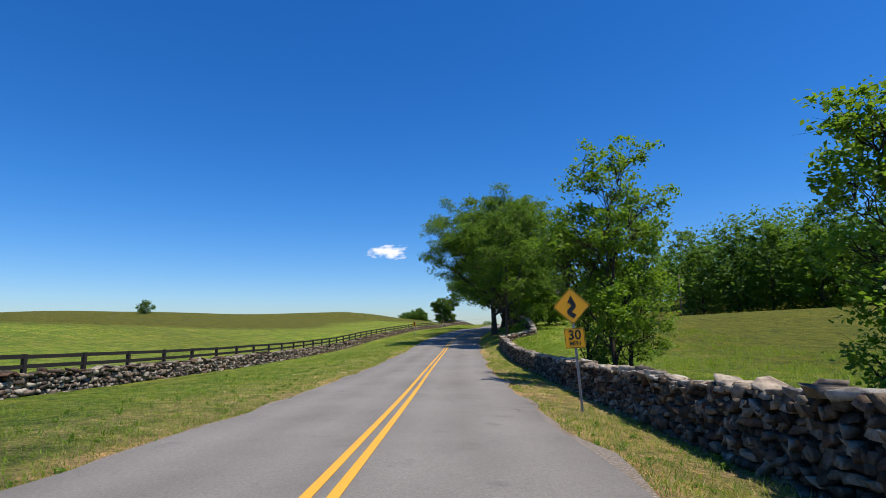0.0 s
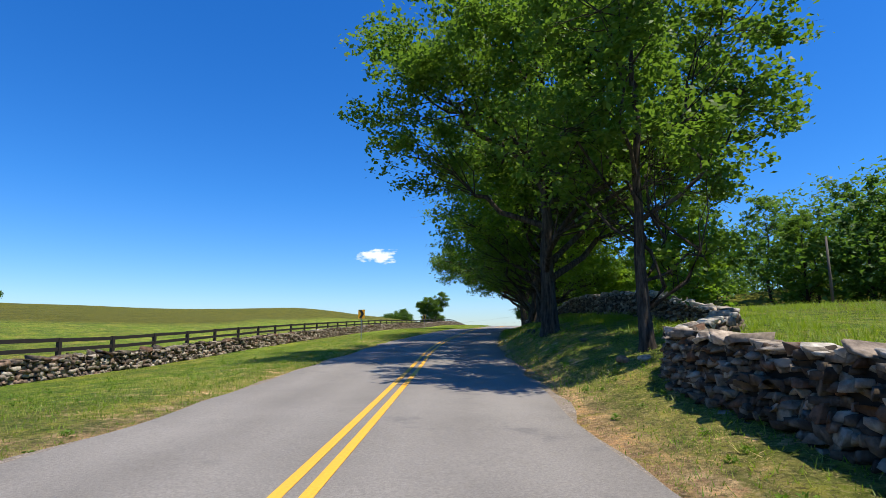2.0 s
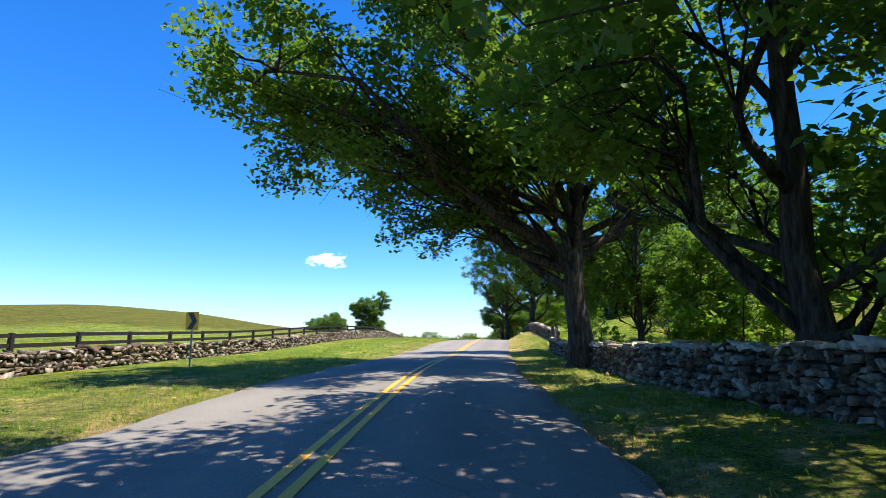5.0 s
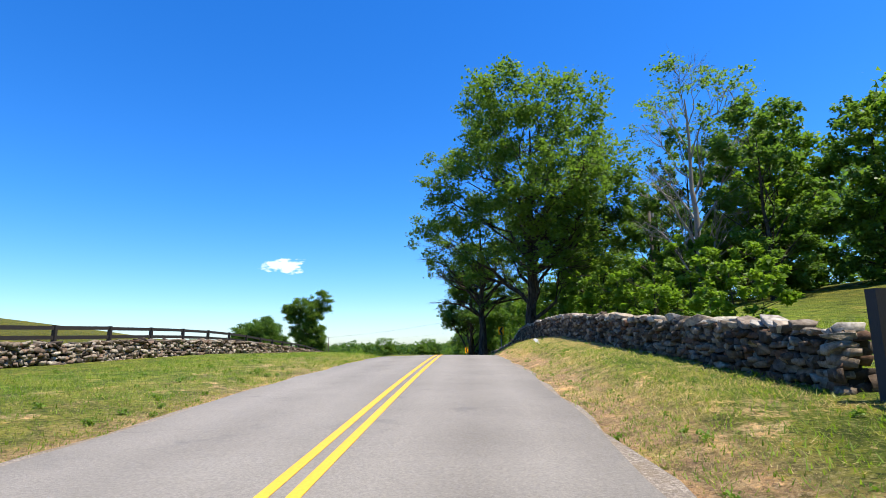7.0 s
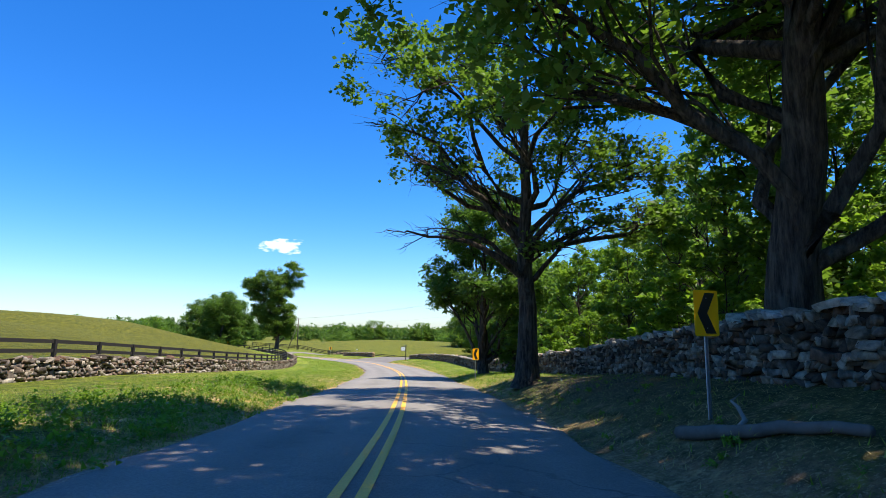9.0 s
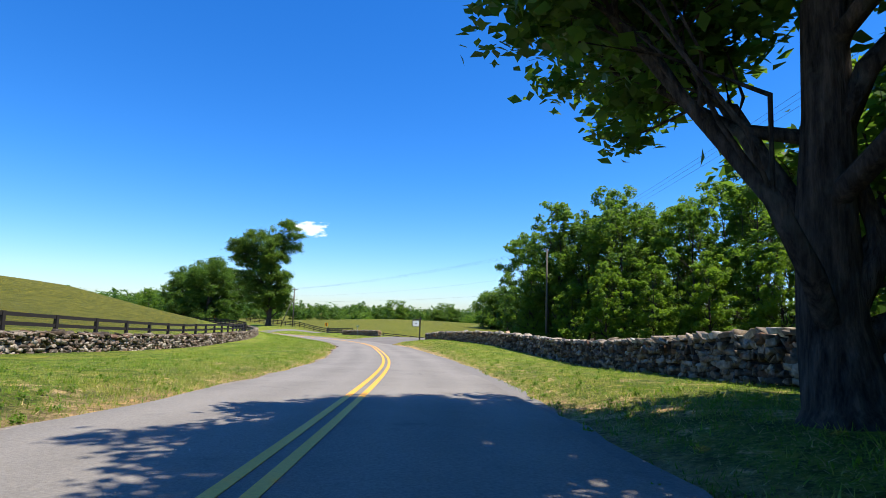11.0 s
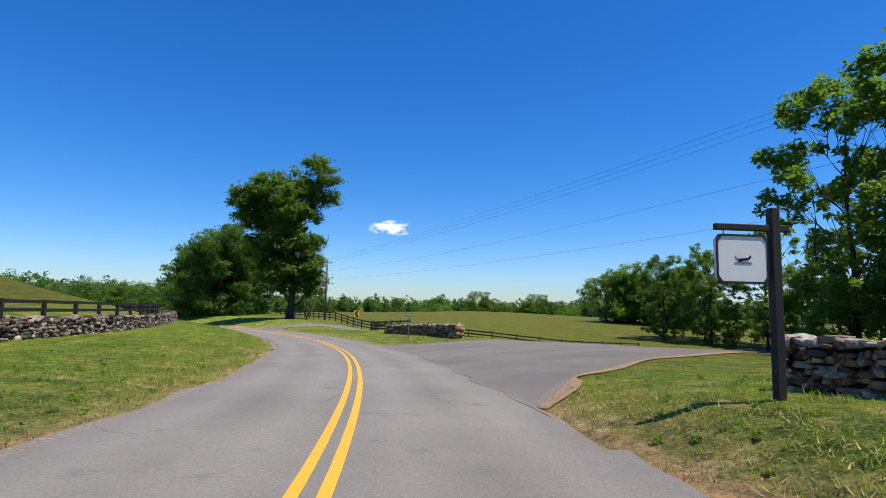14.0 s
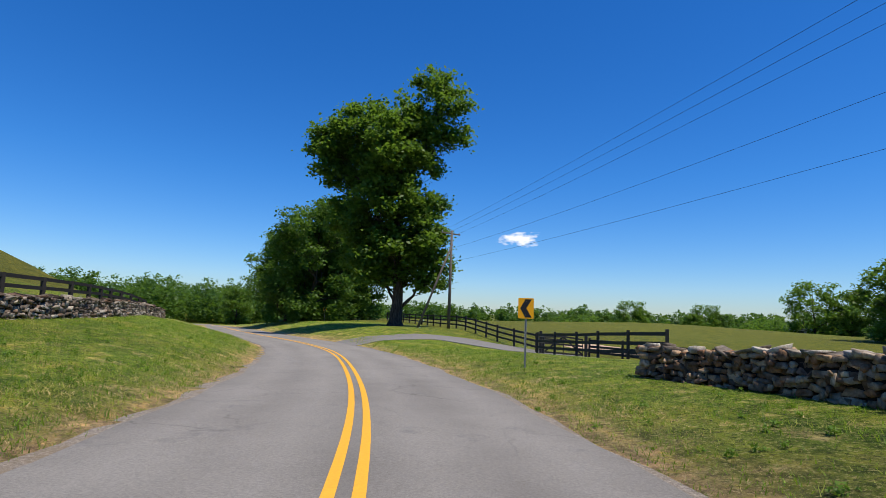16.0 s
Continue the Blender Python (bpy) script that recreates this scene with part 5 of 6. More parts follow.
shoulder = ribbon("gravel_shoulder", lambda i: (edges(i)[1] - 0.3, edges(i)[1] + gravel_width(LINE[i, 1]) + 0.12 * math.sin(i * 0.8) + 0.08 * math.sin(i * 2.3)), M_GRAVEL, 0.028, 256, 311, 0.16)
tagged(shoulder, "loose grey gravel shoulder along the asphalt", "gravel", kind="structure")


# ---- signs ----
def part(name, bm, material, parent, label=""):
    me = bpy.data.meshes.new(name)
    bm.to_mesh(me)
    bm.free()
    me.materials.append(material)
    ob = new(name, me)
    ob.parent = parent
    if label:
        ob["label"] = label
    return ob


def slab(pts, y0, y1):
    """A flat plate in x and z, from y0 to y1, with outline pts."""
    bm = bmesh.new()
    a = [bm.verts.new((x, y0, z)) for x, z in pts]
    b = [bm.verts.new((x, y1, z)) for x, z in pts]
    n = len(pts)
    bm.faces.new(a)
    bm.faces.new(b[::-1])
    for i in range(n):
        bm.faces.new((a[i], b[i], b[(i + 1) % n], a[(i + 1) % n]))
    bmesh.ops.recalc_face_normals(bm, faces=bm.faces)
    return bm


def rounded(w, h, r, n=4):
    out = []
    for cx, cz, a0 in ((w / 2 - r, h / 2 - r, 0), (-w / 2 + r, h / 2 - r, 90), (-w / 2 + r, -h / 2 + r, 180), (w / 2 - r, -h / 2 + r, 270)):
        for i in range(n + 1):
            a = radians(a0 + 90 * i / n)
            out.append((cx + r * math.cos(a), cz + r * math.sin(a)))
    return out


def moved(pts, dx, dz):
    return [(x + dx, z + dz) for x, z in pts]


def channel_post(root, h, lean=0.0):
    """A U-shaped steel post."""
    prof = [(-0.03, 0.02), (-0.015, 0.02), (-0.012, 0.045), (0.012, 0.045), (0.015, 0.02), (0.03, 0.02), (0.03, 0.024), (0.018, 0.024), (0.015, 0.05), (-0.015, 0.05), (-0.018, 0.024), (-0.03, 0.024)]
    bm = bmesh.new()
    a = [bm.verts.new((x, y, -0.3)) for x, y in prof]
    b = [bm.verts.new((x + lean, y, h)) for x, y in prof]
    n = len(prof)
    for i in range(n):
        bm.faces.new((a[i], a[(i + 1) % n], b[(i + 1) % n], b[i]))
    bm.faces.new(b)
    bm.faces.new(a[::-1])
    bmesh.ops.recalc_face_normals(bm, faces=bm.faces)
    return part("post", bm, M_STEEL, root, "galvanised steel channel post")


def bolts(root, zs):
    for z in zs:
        bm = bmesh.new()
        bmesh.ops.create_cone(bm, cap_ends=True, segments=8, radius1=0.009, radius2=0.007, depth=0.008, matrix=Matrix.Translation((0, -0.006, z)) @ Matrix.Rotation(radians(90), 4, "X"))
        part("bolt", bm, M_STEEL, root)


def facing(x, y, yaw, sink=0.0):
    return pose(x, y, lie(x, y) - sink, 0, 0, yaw)


def chevron_sign(x, y, yaw, side, centre, label, lean=0):
    """side: -1 points to the reader's left, 1 to the right; yaw turns its face from -y."""
    root = tagged(new("chevron_sign"), label, "road sign", "curve chevrons")
    w, h = 0.46, 0.61
    part("plate", slab(moved(rounded(w, h, 0.03), 0, centre), 0.0, 0.004), M_YSIGN, root, "yellow sheet-metal plate")
    s = side
    mark = [(s * 0.17, 0), (s * 0.02, 0.27), (-s * 0.17, 0.27), (-s * 0.01, 0), (-s * 0.17, -0.27), (s * 0.02, -0.27)]
    part("chevron_mark", slab(moved(mark, 0, centre), -0.004, -0.0005), M_BLACK, root, "black chevron")
    channel_post(root, centre + 0.30)
    bolts(root, (centre + 0.2, centre - 0.2))
    root.matrix_world = facing(x, y, yaw) @ pose(0, 0, 0, 0, lean, 0)
    return root


CURVE = "yellow curve sign with a black chevron on a steel post"
chevron_sign(-4.29, 74.9, -4, 1, 1.75, CURVE)
chevron_sign(-0.6, 109.0, -14, 1, 1.55, CURVE)
chevron_sign(22.87, 160.7, 14, -1, 1.36, CURVE)
chevron_sign(25.4, 183.0, 30, -1, 1.40, CURVE)
chevron_sign(16.4, 279.9, 8, -1, 1.76, CURVE)
chevron_sign(-15.0, 330.0, 25, -1, 1.55, CURVE)


def strip(pts, widths, y0, y1):
    p = [Vector((x, 0, z)) for x, z in pts]
    l_, r_ = [], []
    for i in range(len(p)):
        t = (p[min(i + 1, len(p) - 1)] - p[max(i - 1, 0)]).normalized()
        n = Vector((-t.z, 0, t.x)) * widths
        l_.append(((p[i] + n).x, (p[i] + n).z))
        r_.append(((p[i] - n).x, (p[i] - n).z))
    bm = bmesh.new()
    for i in range(len(p) - 1):
        q = [l_[i], r_[i], r_[i + 1], l_[i + 1]]
        a = [bm.verts.new((x, y0, z)) for x, z in q]
        b = [bm.verts.new((x, y1, z)) for x, z in q]
        bm.faces.new(a)
        bm.faces.new(b[::-1])
        for k in range(4):
            bm.faces.new((a[k], b[k], b[(k + 1) % 4], a[(k + 1) % 4]))
    bmesh.ops.recalc_face_normals(bm, faces=bm.faces)
    return bm


def lettering(body, size, x, z, root, material, y=-0.004):
    cu = bpy.data.curves.new("lettering", "FONT")
    cu.body, cu.size, cu.align_x, cu.align_y, cu.extrude, cu.offset = body, size, "CENTER", "CENTER", 0.001, size * 0.018
    tmp = bpy.data.objects.new("lettering", cu)
    me = bpy.data.meshes.new_from_object(tmp)
    bpy.data.objects.remove(tmp)
    me.materials.append(material)
    ob = new("lettering", me)
    ob.parent = root
    ob.matrix_local = pose(x, y, z, 90, 0, 0)
    ob["label"] = "black painted letters" if material is M_BLACK else "white painted letters"
    return ob


def frame_line(outer, inner, y0, y1):
    bm = bmesh.new()
    n = len(outer)
    for i in range(n):
        j = (i + 1) % n
        q = [outer[i], outer[j], inner[j], inner[i]]
        a = [bm.verts.new((x, y0, z)) for x, z in q]
        b = [bm.verts.new((x, y1, z)) for x, z in q]
        bm.faces.new(a)
        bm.faces.new(b[::-1])
        for k in range(4):
            bm.faces.new((a[k], b[k], b[(k + 1) % 4], a[(k + 1) % 4]))
    bmesh.ops.recalc_face_normals(bm, faces=bm.faces)
    return bm


def winding_sign(x, y, yaw, centre):
    root = tagged(new("winding_road_sign"), "yellow diamond winding-road sign with a 30 mph plaque", "road sign")

    def diamond(side):
        c = math.cos(radians(45))
        return [(c * (a - b), c * (a + b) + centre) for a, b in rounded(side, side, 0.045)]
    part("diamond_plate", slab(diamond(0.61), 0, 0.004), M_YSIGN, root, "yellow diamond plate")
    part("diamond_border", frame_line(diamond(0.588), diamond(0.568), -0.003, -0.0005), M_BLACK, root, "thin black border line")
    way = [(0.074 * math.sin(u * 7.4 + 2.2) * (1.0 - 0.45 * u), centre - 0.25 + 0.35 * u) for u in np.linspace(0, 1, 22)]
    part("arrow_shaft", strip(way, 0.052, -0.004, -0.0005), M_BLACK, root, "black winding arrow shaft")
    tip = way[-1][0]
    part("arrow_head", slab([(tip - 0.085, centre + 0.08), (tip + 0.085, centre + 0.08), (tip + 0.005, centre + 0.255)], -0.004, -0.0005), M_BLACK, root, "black arrow head")
    pz = centre - 0.74
    part("plaque", slab(moved(rounded(0.46, 0.46, 0.03), 0, pz), 0, 0.004), M_YSIGN, root, "yellow square speed plaque")
    part("plaque_border", frame_line(moved(rounded(0.442, 0.442, 0.026), 0, pz), moved(rounded(0.424, 0.424, 0.022), 0, pz), -0.003, -0.0005), M_BLACK, root, "thin black border line")
    lettering("30", 0.30, 0, pz + 0.064, root, M_BLACK)
    lettering("MPH", 0.128, 0, pz - 0.125, root, M_BLACK)
    channel_post(root, centre + 0.36, 0.0)
    bolts(root, (centre + 0.34, pz + 0.20, pz - 0.20))
    root.matrix_world = facing(x, y, yaw) @ pose(0, 0, 0, 0, -3.5, 0)


winding_sign(3.20, 12.4, -8, 2.40)


def street_sign(x, y, yaw):
    root = tagged(new("street_name_sign"), "green street name sign on a grey steel post", "street sign")
    channel_post(root, 1.62)
    part("blade", slab(moved(rounded(0.50, 0.16, 0.016), 0, 1.71), 0.012, 0.018), M_GREEN, root, "green name blade")
    for a, b in ((-0.21, -0.16), (-0.135, -0.085), (-0.06, -0.01), (0.015, 0.035), (0.06, 0.11), (0.15, 0.21)):
        part("letter_bar", slab([(a, 1.67), (b, 1.67), (b, 1.75), (a, 1.75)], 0.008, 0.0115), M_WHITE, root, "white bar of lettering")
    bm = bmesh.new()
    bmesh.ops.create_cube(bm, size=1, matrix=Matrix.Translation((0, 0.03, 1.62)) @ Matrix.Diagonal((0.05, 0.05, 0.06, 1)))
    part("bracket", bm, M_STEEL, root, "steel bracket")
    root.matrix_world = facing(x, y, yaw, 0.03)


street_sign(21.9, 267.3, 4)


def hanging_sign(x, y, yaw):
    """A farm sign hung from a post's arm."""
    root = tagged(new("hanging_farm_sign"), "white farm sign hanging from a black wooden post", "farm sign")

    def beam(name, a, b, label=""):
        bm = bmesh.new()
        c, d = (Vector(a) + Vector(b)) / 2, Vector(b) - Vector(a)
        bmesh.ops.create_cube(bm, size=1, matrix=Matrix.Translation(c) @ Matrix.Diagonal((*d, 1)))
        bmesh.ops.bevel(bm, geom=bm.edges[:], offset=0.008, segments=1, affect="EDGES")
        return part(name, bm, M_FENCE, root, label)
    beam("post", (-0.05, -0.05, -0.3), (0.05, 0.05, 2.06), "thick black square post")
    beam("arm", (-0.68, -0.035, 1.80), (0.17, 0.035, 1.87), "black cross arm")
    oct_ = [(-0.30, 0.20), (-0.25, 0.265), (0.25, 0.265), (0.30, 0.20), (0.30, -0.20), (0.25, -0.265), (-0.25, -0.265), (-0.30, -0.20)]
    part("board", slab(moved(oct_, -0.38, 1.49), -0.018, 0.018), M_WHITE, root, "white painted board with cut corners")
    inner = [(a * 0.93, b * 0.92) for a, b in oct_]
    part("board_frame", frame_line(moved(oct_, -0.38, 1.49), moved(inner, -0.38, 1.49), -0.026, 0.026), M_FENCE, root, "thin black moulding")
    part("emblem", slab(moved([(-0.09, 0.10), (-0.06, 0.07), (0.06, 0.08), (0.09, 0.11), (0.10, 0.09), (0.06, 0.055), (0.0, 0.05), (-0.03, 0.02), (-0.05, 0.05)], -0.38, 1.42), -0.022, -0.0185), M_BLACK, root, "small black emblem")
    part("letter_bar", slab(moved([(-0.09, -0.05), (0.10, -0.05), (0.10, -0.035), (-0.09, -0.035)], -0.38, 1.49), -0.022, -0.0185), M_STEEL, root, "faint grey bar of lettering")
    for dx in (-0.58, -0.18):
        bm = bmesh.new()
        bmesh.ops.create_cone(bm, cap_ends=True, segments=6, radius1=0.007, radius2=0.007, depth=0.14, matrix=Matrix.Translation((dx, 0, 1.74)))
        part("hanger", bm, M_STEEL, root, "steel hanger rod")
    root.matrix_world = facing(x, y, yaw) @ Matrix.Diagonal((1.17, 1.17, 1.17, 1))


hanging_sign(28.45, 238.75, 6)


# ---- gates ----
def field_gate(a, b, label, tall=1.25, open_turn=0):
    """A timber gate hung between two thick posts."""
    root = tagged(new("field_gate"), label, "gate", "field gates")
    za, zb = lie(*a), lie(*b)
    A, B = Vector((*a, za)), Vector((*b, zb))
    bar("gate_post", UNIT_BLACK, A + Vector((0, 0, -0.3)), A + Vector((0, 0, tall + 0.12)), 0.16, 0.16, root, (0.1, 1, 0))
    bar("gate_post", UNIT_BLACK, B + Vector((0, 0, -0.3)), B + Vector((0, 0, tall + 0.12)), 0.18, 0.18, root, (0.1, 1, 0))
    u = (B - A).normalized()
    side = Vector((-u.y, u.x, 0)) * 0.07
    p, q = A + u * 0.22 + side, B - u * 0.18 + side
    up = Vector((0, 0, 1))
    mid = (p + q) / 2
    for h in (0.12, 0.40, 0.66, 0.92):
        bar("gate_rail", UNIT_BLACK, p + up * h, q + up * h, 0.03, 0.10, root)
    bar("gate_top", UNIT_BLACK, p + up * 1.02, mid + up * 1.16, 0.035, 0.10, root)
    bar("gate_top", UNIT_BLACK, mid + up * 1.16, q + up * 1.05, 0.035, 0.10, root)
    s2 = side.normalized() * 0.035
    bar("gate_brace", UNIT_BLACK, p + up * 0.12 + s2, mid + up * 1.12 + s2, 0.03, 0.10, root)
    bar("gate_brace", UNIT_BLACK, q + up * 0.12 + s2, mid + up * 1.12 + s2, 0.03, 0.10, root)
    for k in (p, mid, q):
        bar("gate_stile", UNIT_BLACK, k + up * 0.04, k + up * 1.1, 0.035, 0.11, root, (0.1, 1, 0))
    return root


field_gate((18.2, 128.6), bd(126.7, 6.0), "dark timber field gate closed between stone walls")
field_gate((15.7, 297.5), (18.4, 298.2), "black timber field gate at the farm drive")
fence("short black board fence curving in from the farm gate", [(15.9, 296.9), (15.7, 294.6), (17.6, 290.8), (19.0, 287.4), (20.9, 283.6)], 2.3, (0.35, 0.70, 1.05), 1.2, UNIT_BLACK)


# ---- poles and wires ----
def taper(root, name, a, b, r0, r1, material, sides=10, label=""):
    v, f = [], []
    tube([Vector(a), Vector(a).lerp(Vector(b), 0.5), Vector(b)], [r0, (r0 + r1) / 2, r1], sides, v, f)
    f += [tuple(range(sides))[::-1], tuple(range(2 * sides, 3 * sides))]
    ob = mesh_object(name, v, f, material, root, True)
    if label:
        ob["label"] = label
    return ob


def utility_pole(x, y, h, yaw, arm=True, brace=None, can=False):
    root = tagged(new("utility_pole"), "weathered wooden utility pole" + (" with a crossarm" if arm else ""), "utility pole")
    taper(root, "shaft", (0, 0, -0.5), (0, 0, h), 0.15, 0.10, M_POLE)
    if arm:
        bm = bmesh.new()
        bmesh.ops.create_cube(bm, size=1, matrix=Matrix.Translation((0, 0.13, h - 0.25)) @ Matrix.Diagonal((2.2, 0.09, 0.11, 1)))
        part("crossarm", bm, M_POLE, root, "wooden crossarm")
        for dx in (-1.0, -0.1, 1.0):
            bm = bmesh.new()
            bmesh.ops.create_cone(bm, cap_ends=True, segments=8, radius1=0.045, radius2=0.03, depth=0.14, matrix=Matrix.Translation((dx, 0.13, h - 0.12)))
            part("insulator", bm, M_STEEL, root, "grey insulator")
    if brace:
        taper(root, "brace", (*brace, -0.3), (0, -0.12, h - 1.2), 0.10, 0.08, M_POLE, 8, "leaning brace pole")
    if can:
        bm = bmesh.new()
        bmesh.ops.create_cone(bm, cap_ends=True, segments=14, radius1=0.22, radius2=0.22, depth=0.7, matrix=Matrix.Translation((0.36, 0, h - 1.3)))
        part("transformer", bm, M_STEEL, root, "grey transformer can")
    root.matrix_world = facing(x, y, yaw)
    return root


def wire(a, b, sag):
    a, b = Vector(a), Vector(b)
    way = [a.lerp(b, i / 14) - Vector((0, 0, sag * 4 * (i / 14) * (1 - i / 14))) for i in range(15)]
    v, f = [], []
    tube(way, [0.0065] * 15, 4, v, f)
    return tagged(mesh_object("overhead_cable", v, f, M_WIRE), "thin dark overhead cable strung between poles", "cable", "overhead cables")


utility_pole(7.0, 309.4, 8.6, 55, True, (-2.6, 1.2))
utility_pole(45.0, 247.9, 11.4, 55, True)
utility_pole(33.0, 157.0, 8.5, 40, True, can=True)
utility_pole(37.9, 86.7, 7.0, 0, False)
pz2, pzr = lie(7.0, 309.4) + 8.5, lie(45.0, 247.9) + 11.3
c_, s_ = math.cos(radians(55)), math.sin(radians(55))
for dx in (-1.0, -0.1, 1.0):
    wire((7.0 + dx * c_, 309.4 + dx * s_, pz2), (45.0 + dx * c_, 247.9 + dx * s_, pzr), 0.7)
    wire((45.0 + dx * c_, 247.9 + dx * s_, pzr), (33.0 + dx * c_, 157.0 + dx * s_, lie(33, 157) + 8.4), 1.4)
wire((7.0, 309.4, pz2 - 1.5), (45.0, 247.9, pzr - 3.0), 0.8)
wire((7.0, 309.4, pz2 - 2.7), (45.0, 247.9, pzr - 5.2), 0.6)


# ---- far shed and soil heap ----
def far_shed(x, y, yaw):
    root = tagged(new("far_shed"), "small white shed with a pale metal roof in the far pasture", "shed")
    bm = bmesh.new()
    bmesh.ops.create_cube(bm, size=1, matrix=Matrix.Translation((0, 0, 1.0)) @ Matrix.Diagonal((5.0, 3.4, 2.0, 1)))
    part("wall", bm, M_WHITE, root, "white boarded walls")
    part("roof", slab([(-2.8, 1.98), (2.8, 1.98), (2.6, 2.5), (-2.6, 2.9)], -1.95, 1.95), M_STEEL, root, "pale metal roof")
    part("door", slab([(-0.8, 0.05), (0.8, 0.05), (0.8, 1.8), (-0.8, 1.8)], -1.76, -1.705), M_POLE, root, "dark doorway boards")
    root.matrix_world = facing(x, y, yaw, 0.05)


far_shed(80.0, 439.6, -20)


def soil_heap(x, y, yaw):
    v, f, k = [], [], 17
    r = random.Random(9)
    for i in range(k):
        for j in range(k):
            a, b = i / (k - 1) * 2 - 1, j / (k - 1) * 2 - 1
            h = max(0, 1 - a * a - b * b) ** 0.8 * 0.42 * (0.8 + 0.4 * r.random())
            v.append((a * 3.6, b * 1.4, h - 0.06))
    f = [(i * k + j, (i + 1) * k + j, (i + 1) * k + j + 1, i * k + j + 1) for i in range(k - 1) for j in range(k - 1)]
    root = tagged(mesh_object("soil_heap", v, f, plain("pinkish_soil", (0.42, 0.29, 0.20), 0.95, grain=5, amount=0.4), None, True), "low heap of pale pinkish soil in the pasture", "soil heap")
    root.matrix_world = facing(x, y, yaw)


soil_heap(19.0, 306.0, -10)


# ---- small things ----
def torn_sheet(x, y):
    root = tagged(new("torn_sheet"), "crumpled pale sheet of litter on the dry bank", "litter")
    v, f = [], []
    r = random.Random(3)
    for i in range(5):
        for j in range(6):
            v.append((i * 0.09 - 0.18 + r.uniform(-.02, .02), j * 0.10 - 0.25, 0.02 + 0.14 * math.sin(i * 1.4) ** 2 + r.uniform(0, 0.05)))
    f = [(i * 6 + j, i * 6 + j + 1, i * 6 + j + 7, i * 6 + j + 6) for i in range(4) for j in range(5)]
    ob = mesh_object("sheet", v, f, plain("soiled_sheet", (0.55, 0.53, 0.50), 0.8, grain=12), root)
    ob.modifiers.new("thickness", "SOLIDIFY").thickness = 0.006
    root.matrix_world = facing(x, y, 30) @ pose(0, 0, 0.05, 35, 20, 0) @ Matrix.Diagonal((0.62, 0.62, 0.8, 1))


torn_sheet(*bd(146.0, 4.4))


def fallen_log(a, b, r0):
    """A dead bough lying on the bank."""
    A, B = Vector((*a, lie(*a) + r0 * 0.8)), Vector((*b, lie(*b) + r0 * 0.7))
    rg = random.Random(4)
    v, f = [], []
    way = bent(A, B, rg, 0.01, 8, 0.03)
    tube(way, [r0 * (1 - 0.05 * i) for i in range(9)], 8, v, f)
    f += [tuple(range(8))[::-1], tuple(len(v) - 8 + i for i in range(8))]
    root = tagged(new("fallen_log"), "grey dead log lying on the shaded bank", "log")
    root.matrix_world = pose(A.x, A.y, A.z)
    o = root.matrix_world.translation
    mesh_object("log", [tuple(Vector(q) - o) for q in v], f, M_POLE, root, True)
    v2, f2 = [], []
    tube(bent(way[3] - o, way[3] - o + Vector((0.5, 0.5, 0.35)), rg, 0.05, 4, 0.1), [r0 * 0.4, r0 * 0.35, r0 * 0.28, r0 * 0.2, r0 * 0.1], 5, v2, f2)
    mesh_object("branch_stub", v2, f2, M_DEAD, root, True)


fallen_log((22.4, 160.7), (22.6, 158.3), 0.09)


def loose_stone(name, label, x, y, wide, tall, turn, seed, material, group):
    """A rough stone half sunk in the ground: a lumpy ball with broken flats."""
    g = random.Random(seed)
    bm = bmesh.new()
    bmesh.ops.create_icosphere(bm, subdivisions=2, radius=0.5)
    flats = [(Vector((g.gauss(0, 1), g.gauss(0, 1), g.gauss(0, 1))).normalized(), g.uniform(0.20, 0.38)) for _ in range(9)]
    for q in bm.verts:
        for nrm, far in flats:
            over = q.co.dot(nrm) - far
            if over > 0:
                q.co -= nrm * over
        q.co *= g.uniform(0.95, 1.05)
        q.co = Vector((q.co.x * wide, q.co.y * wide * 0.75, q.co.z * tall))
    me = bpy.data.meshes.new(name)
    bm.to_mesh(me)
    bm.free()
    me.materials.append(material)
    ob = tagged(new(name, me), label, "stone", group)
    ob.matrix_world = pose(x, y, lie(x, y) + tall * 0.20, 0, 0, turn)


M_BOULDER = plain("dark_boulder", (0.105, 0.098, 0.072), 0.95, grain=9, amount=0.6, relief=0.8, dist=0.04)
BANK_STONE, FALLEN = "grey fieldstone boulder sunk in the shaded bank", "rough stone fallen from the dry-stone wall"
for k, (x, y, w, h) in enumerate(((5.6, 60.6, 0.60, 0.42), (6.15, 60.9, 0.5, 0.42), (5.3, 61.8, 0.38, 0.28), (5.5, 64.0, 0.36, 0.26), (5.35, 53.6, 0.3, 0.2), (6.0, 62.6, 0.42, 0.34))):
    loose_stone("boulder", BANK_STONE, x, y, w, h, 40 * k, 200 + k, M_BOULDER, "boulders on the bank")
for k, (x, y, w) in enumerate(((4.85, 45.1, 0.42), (4.6, 45.9, 0.26), (4.95, 49.0, 0.45), (5.2, 48.4, 0.36), (12.3, 104.5, 0.34), (12.1, 104.1, 0.28), (12.45, 105.3, 0.38), (12.0, 105.0, 0.24), (12.65, 106.0, 0.30), (11.95, 103.4, 0.36), (12.2, 103.0, 0.26), (12.5, 104.9, 0.22))):
    loose_stone("fallen_stone", FALLEN, x, y, w, w * 0.62, 57 * k, 220 + k, M_CAP if k % 3 == 0 else M_WARM, "stones fallen from the wall")


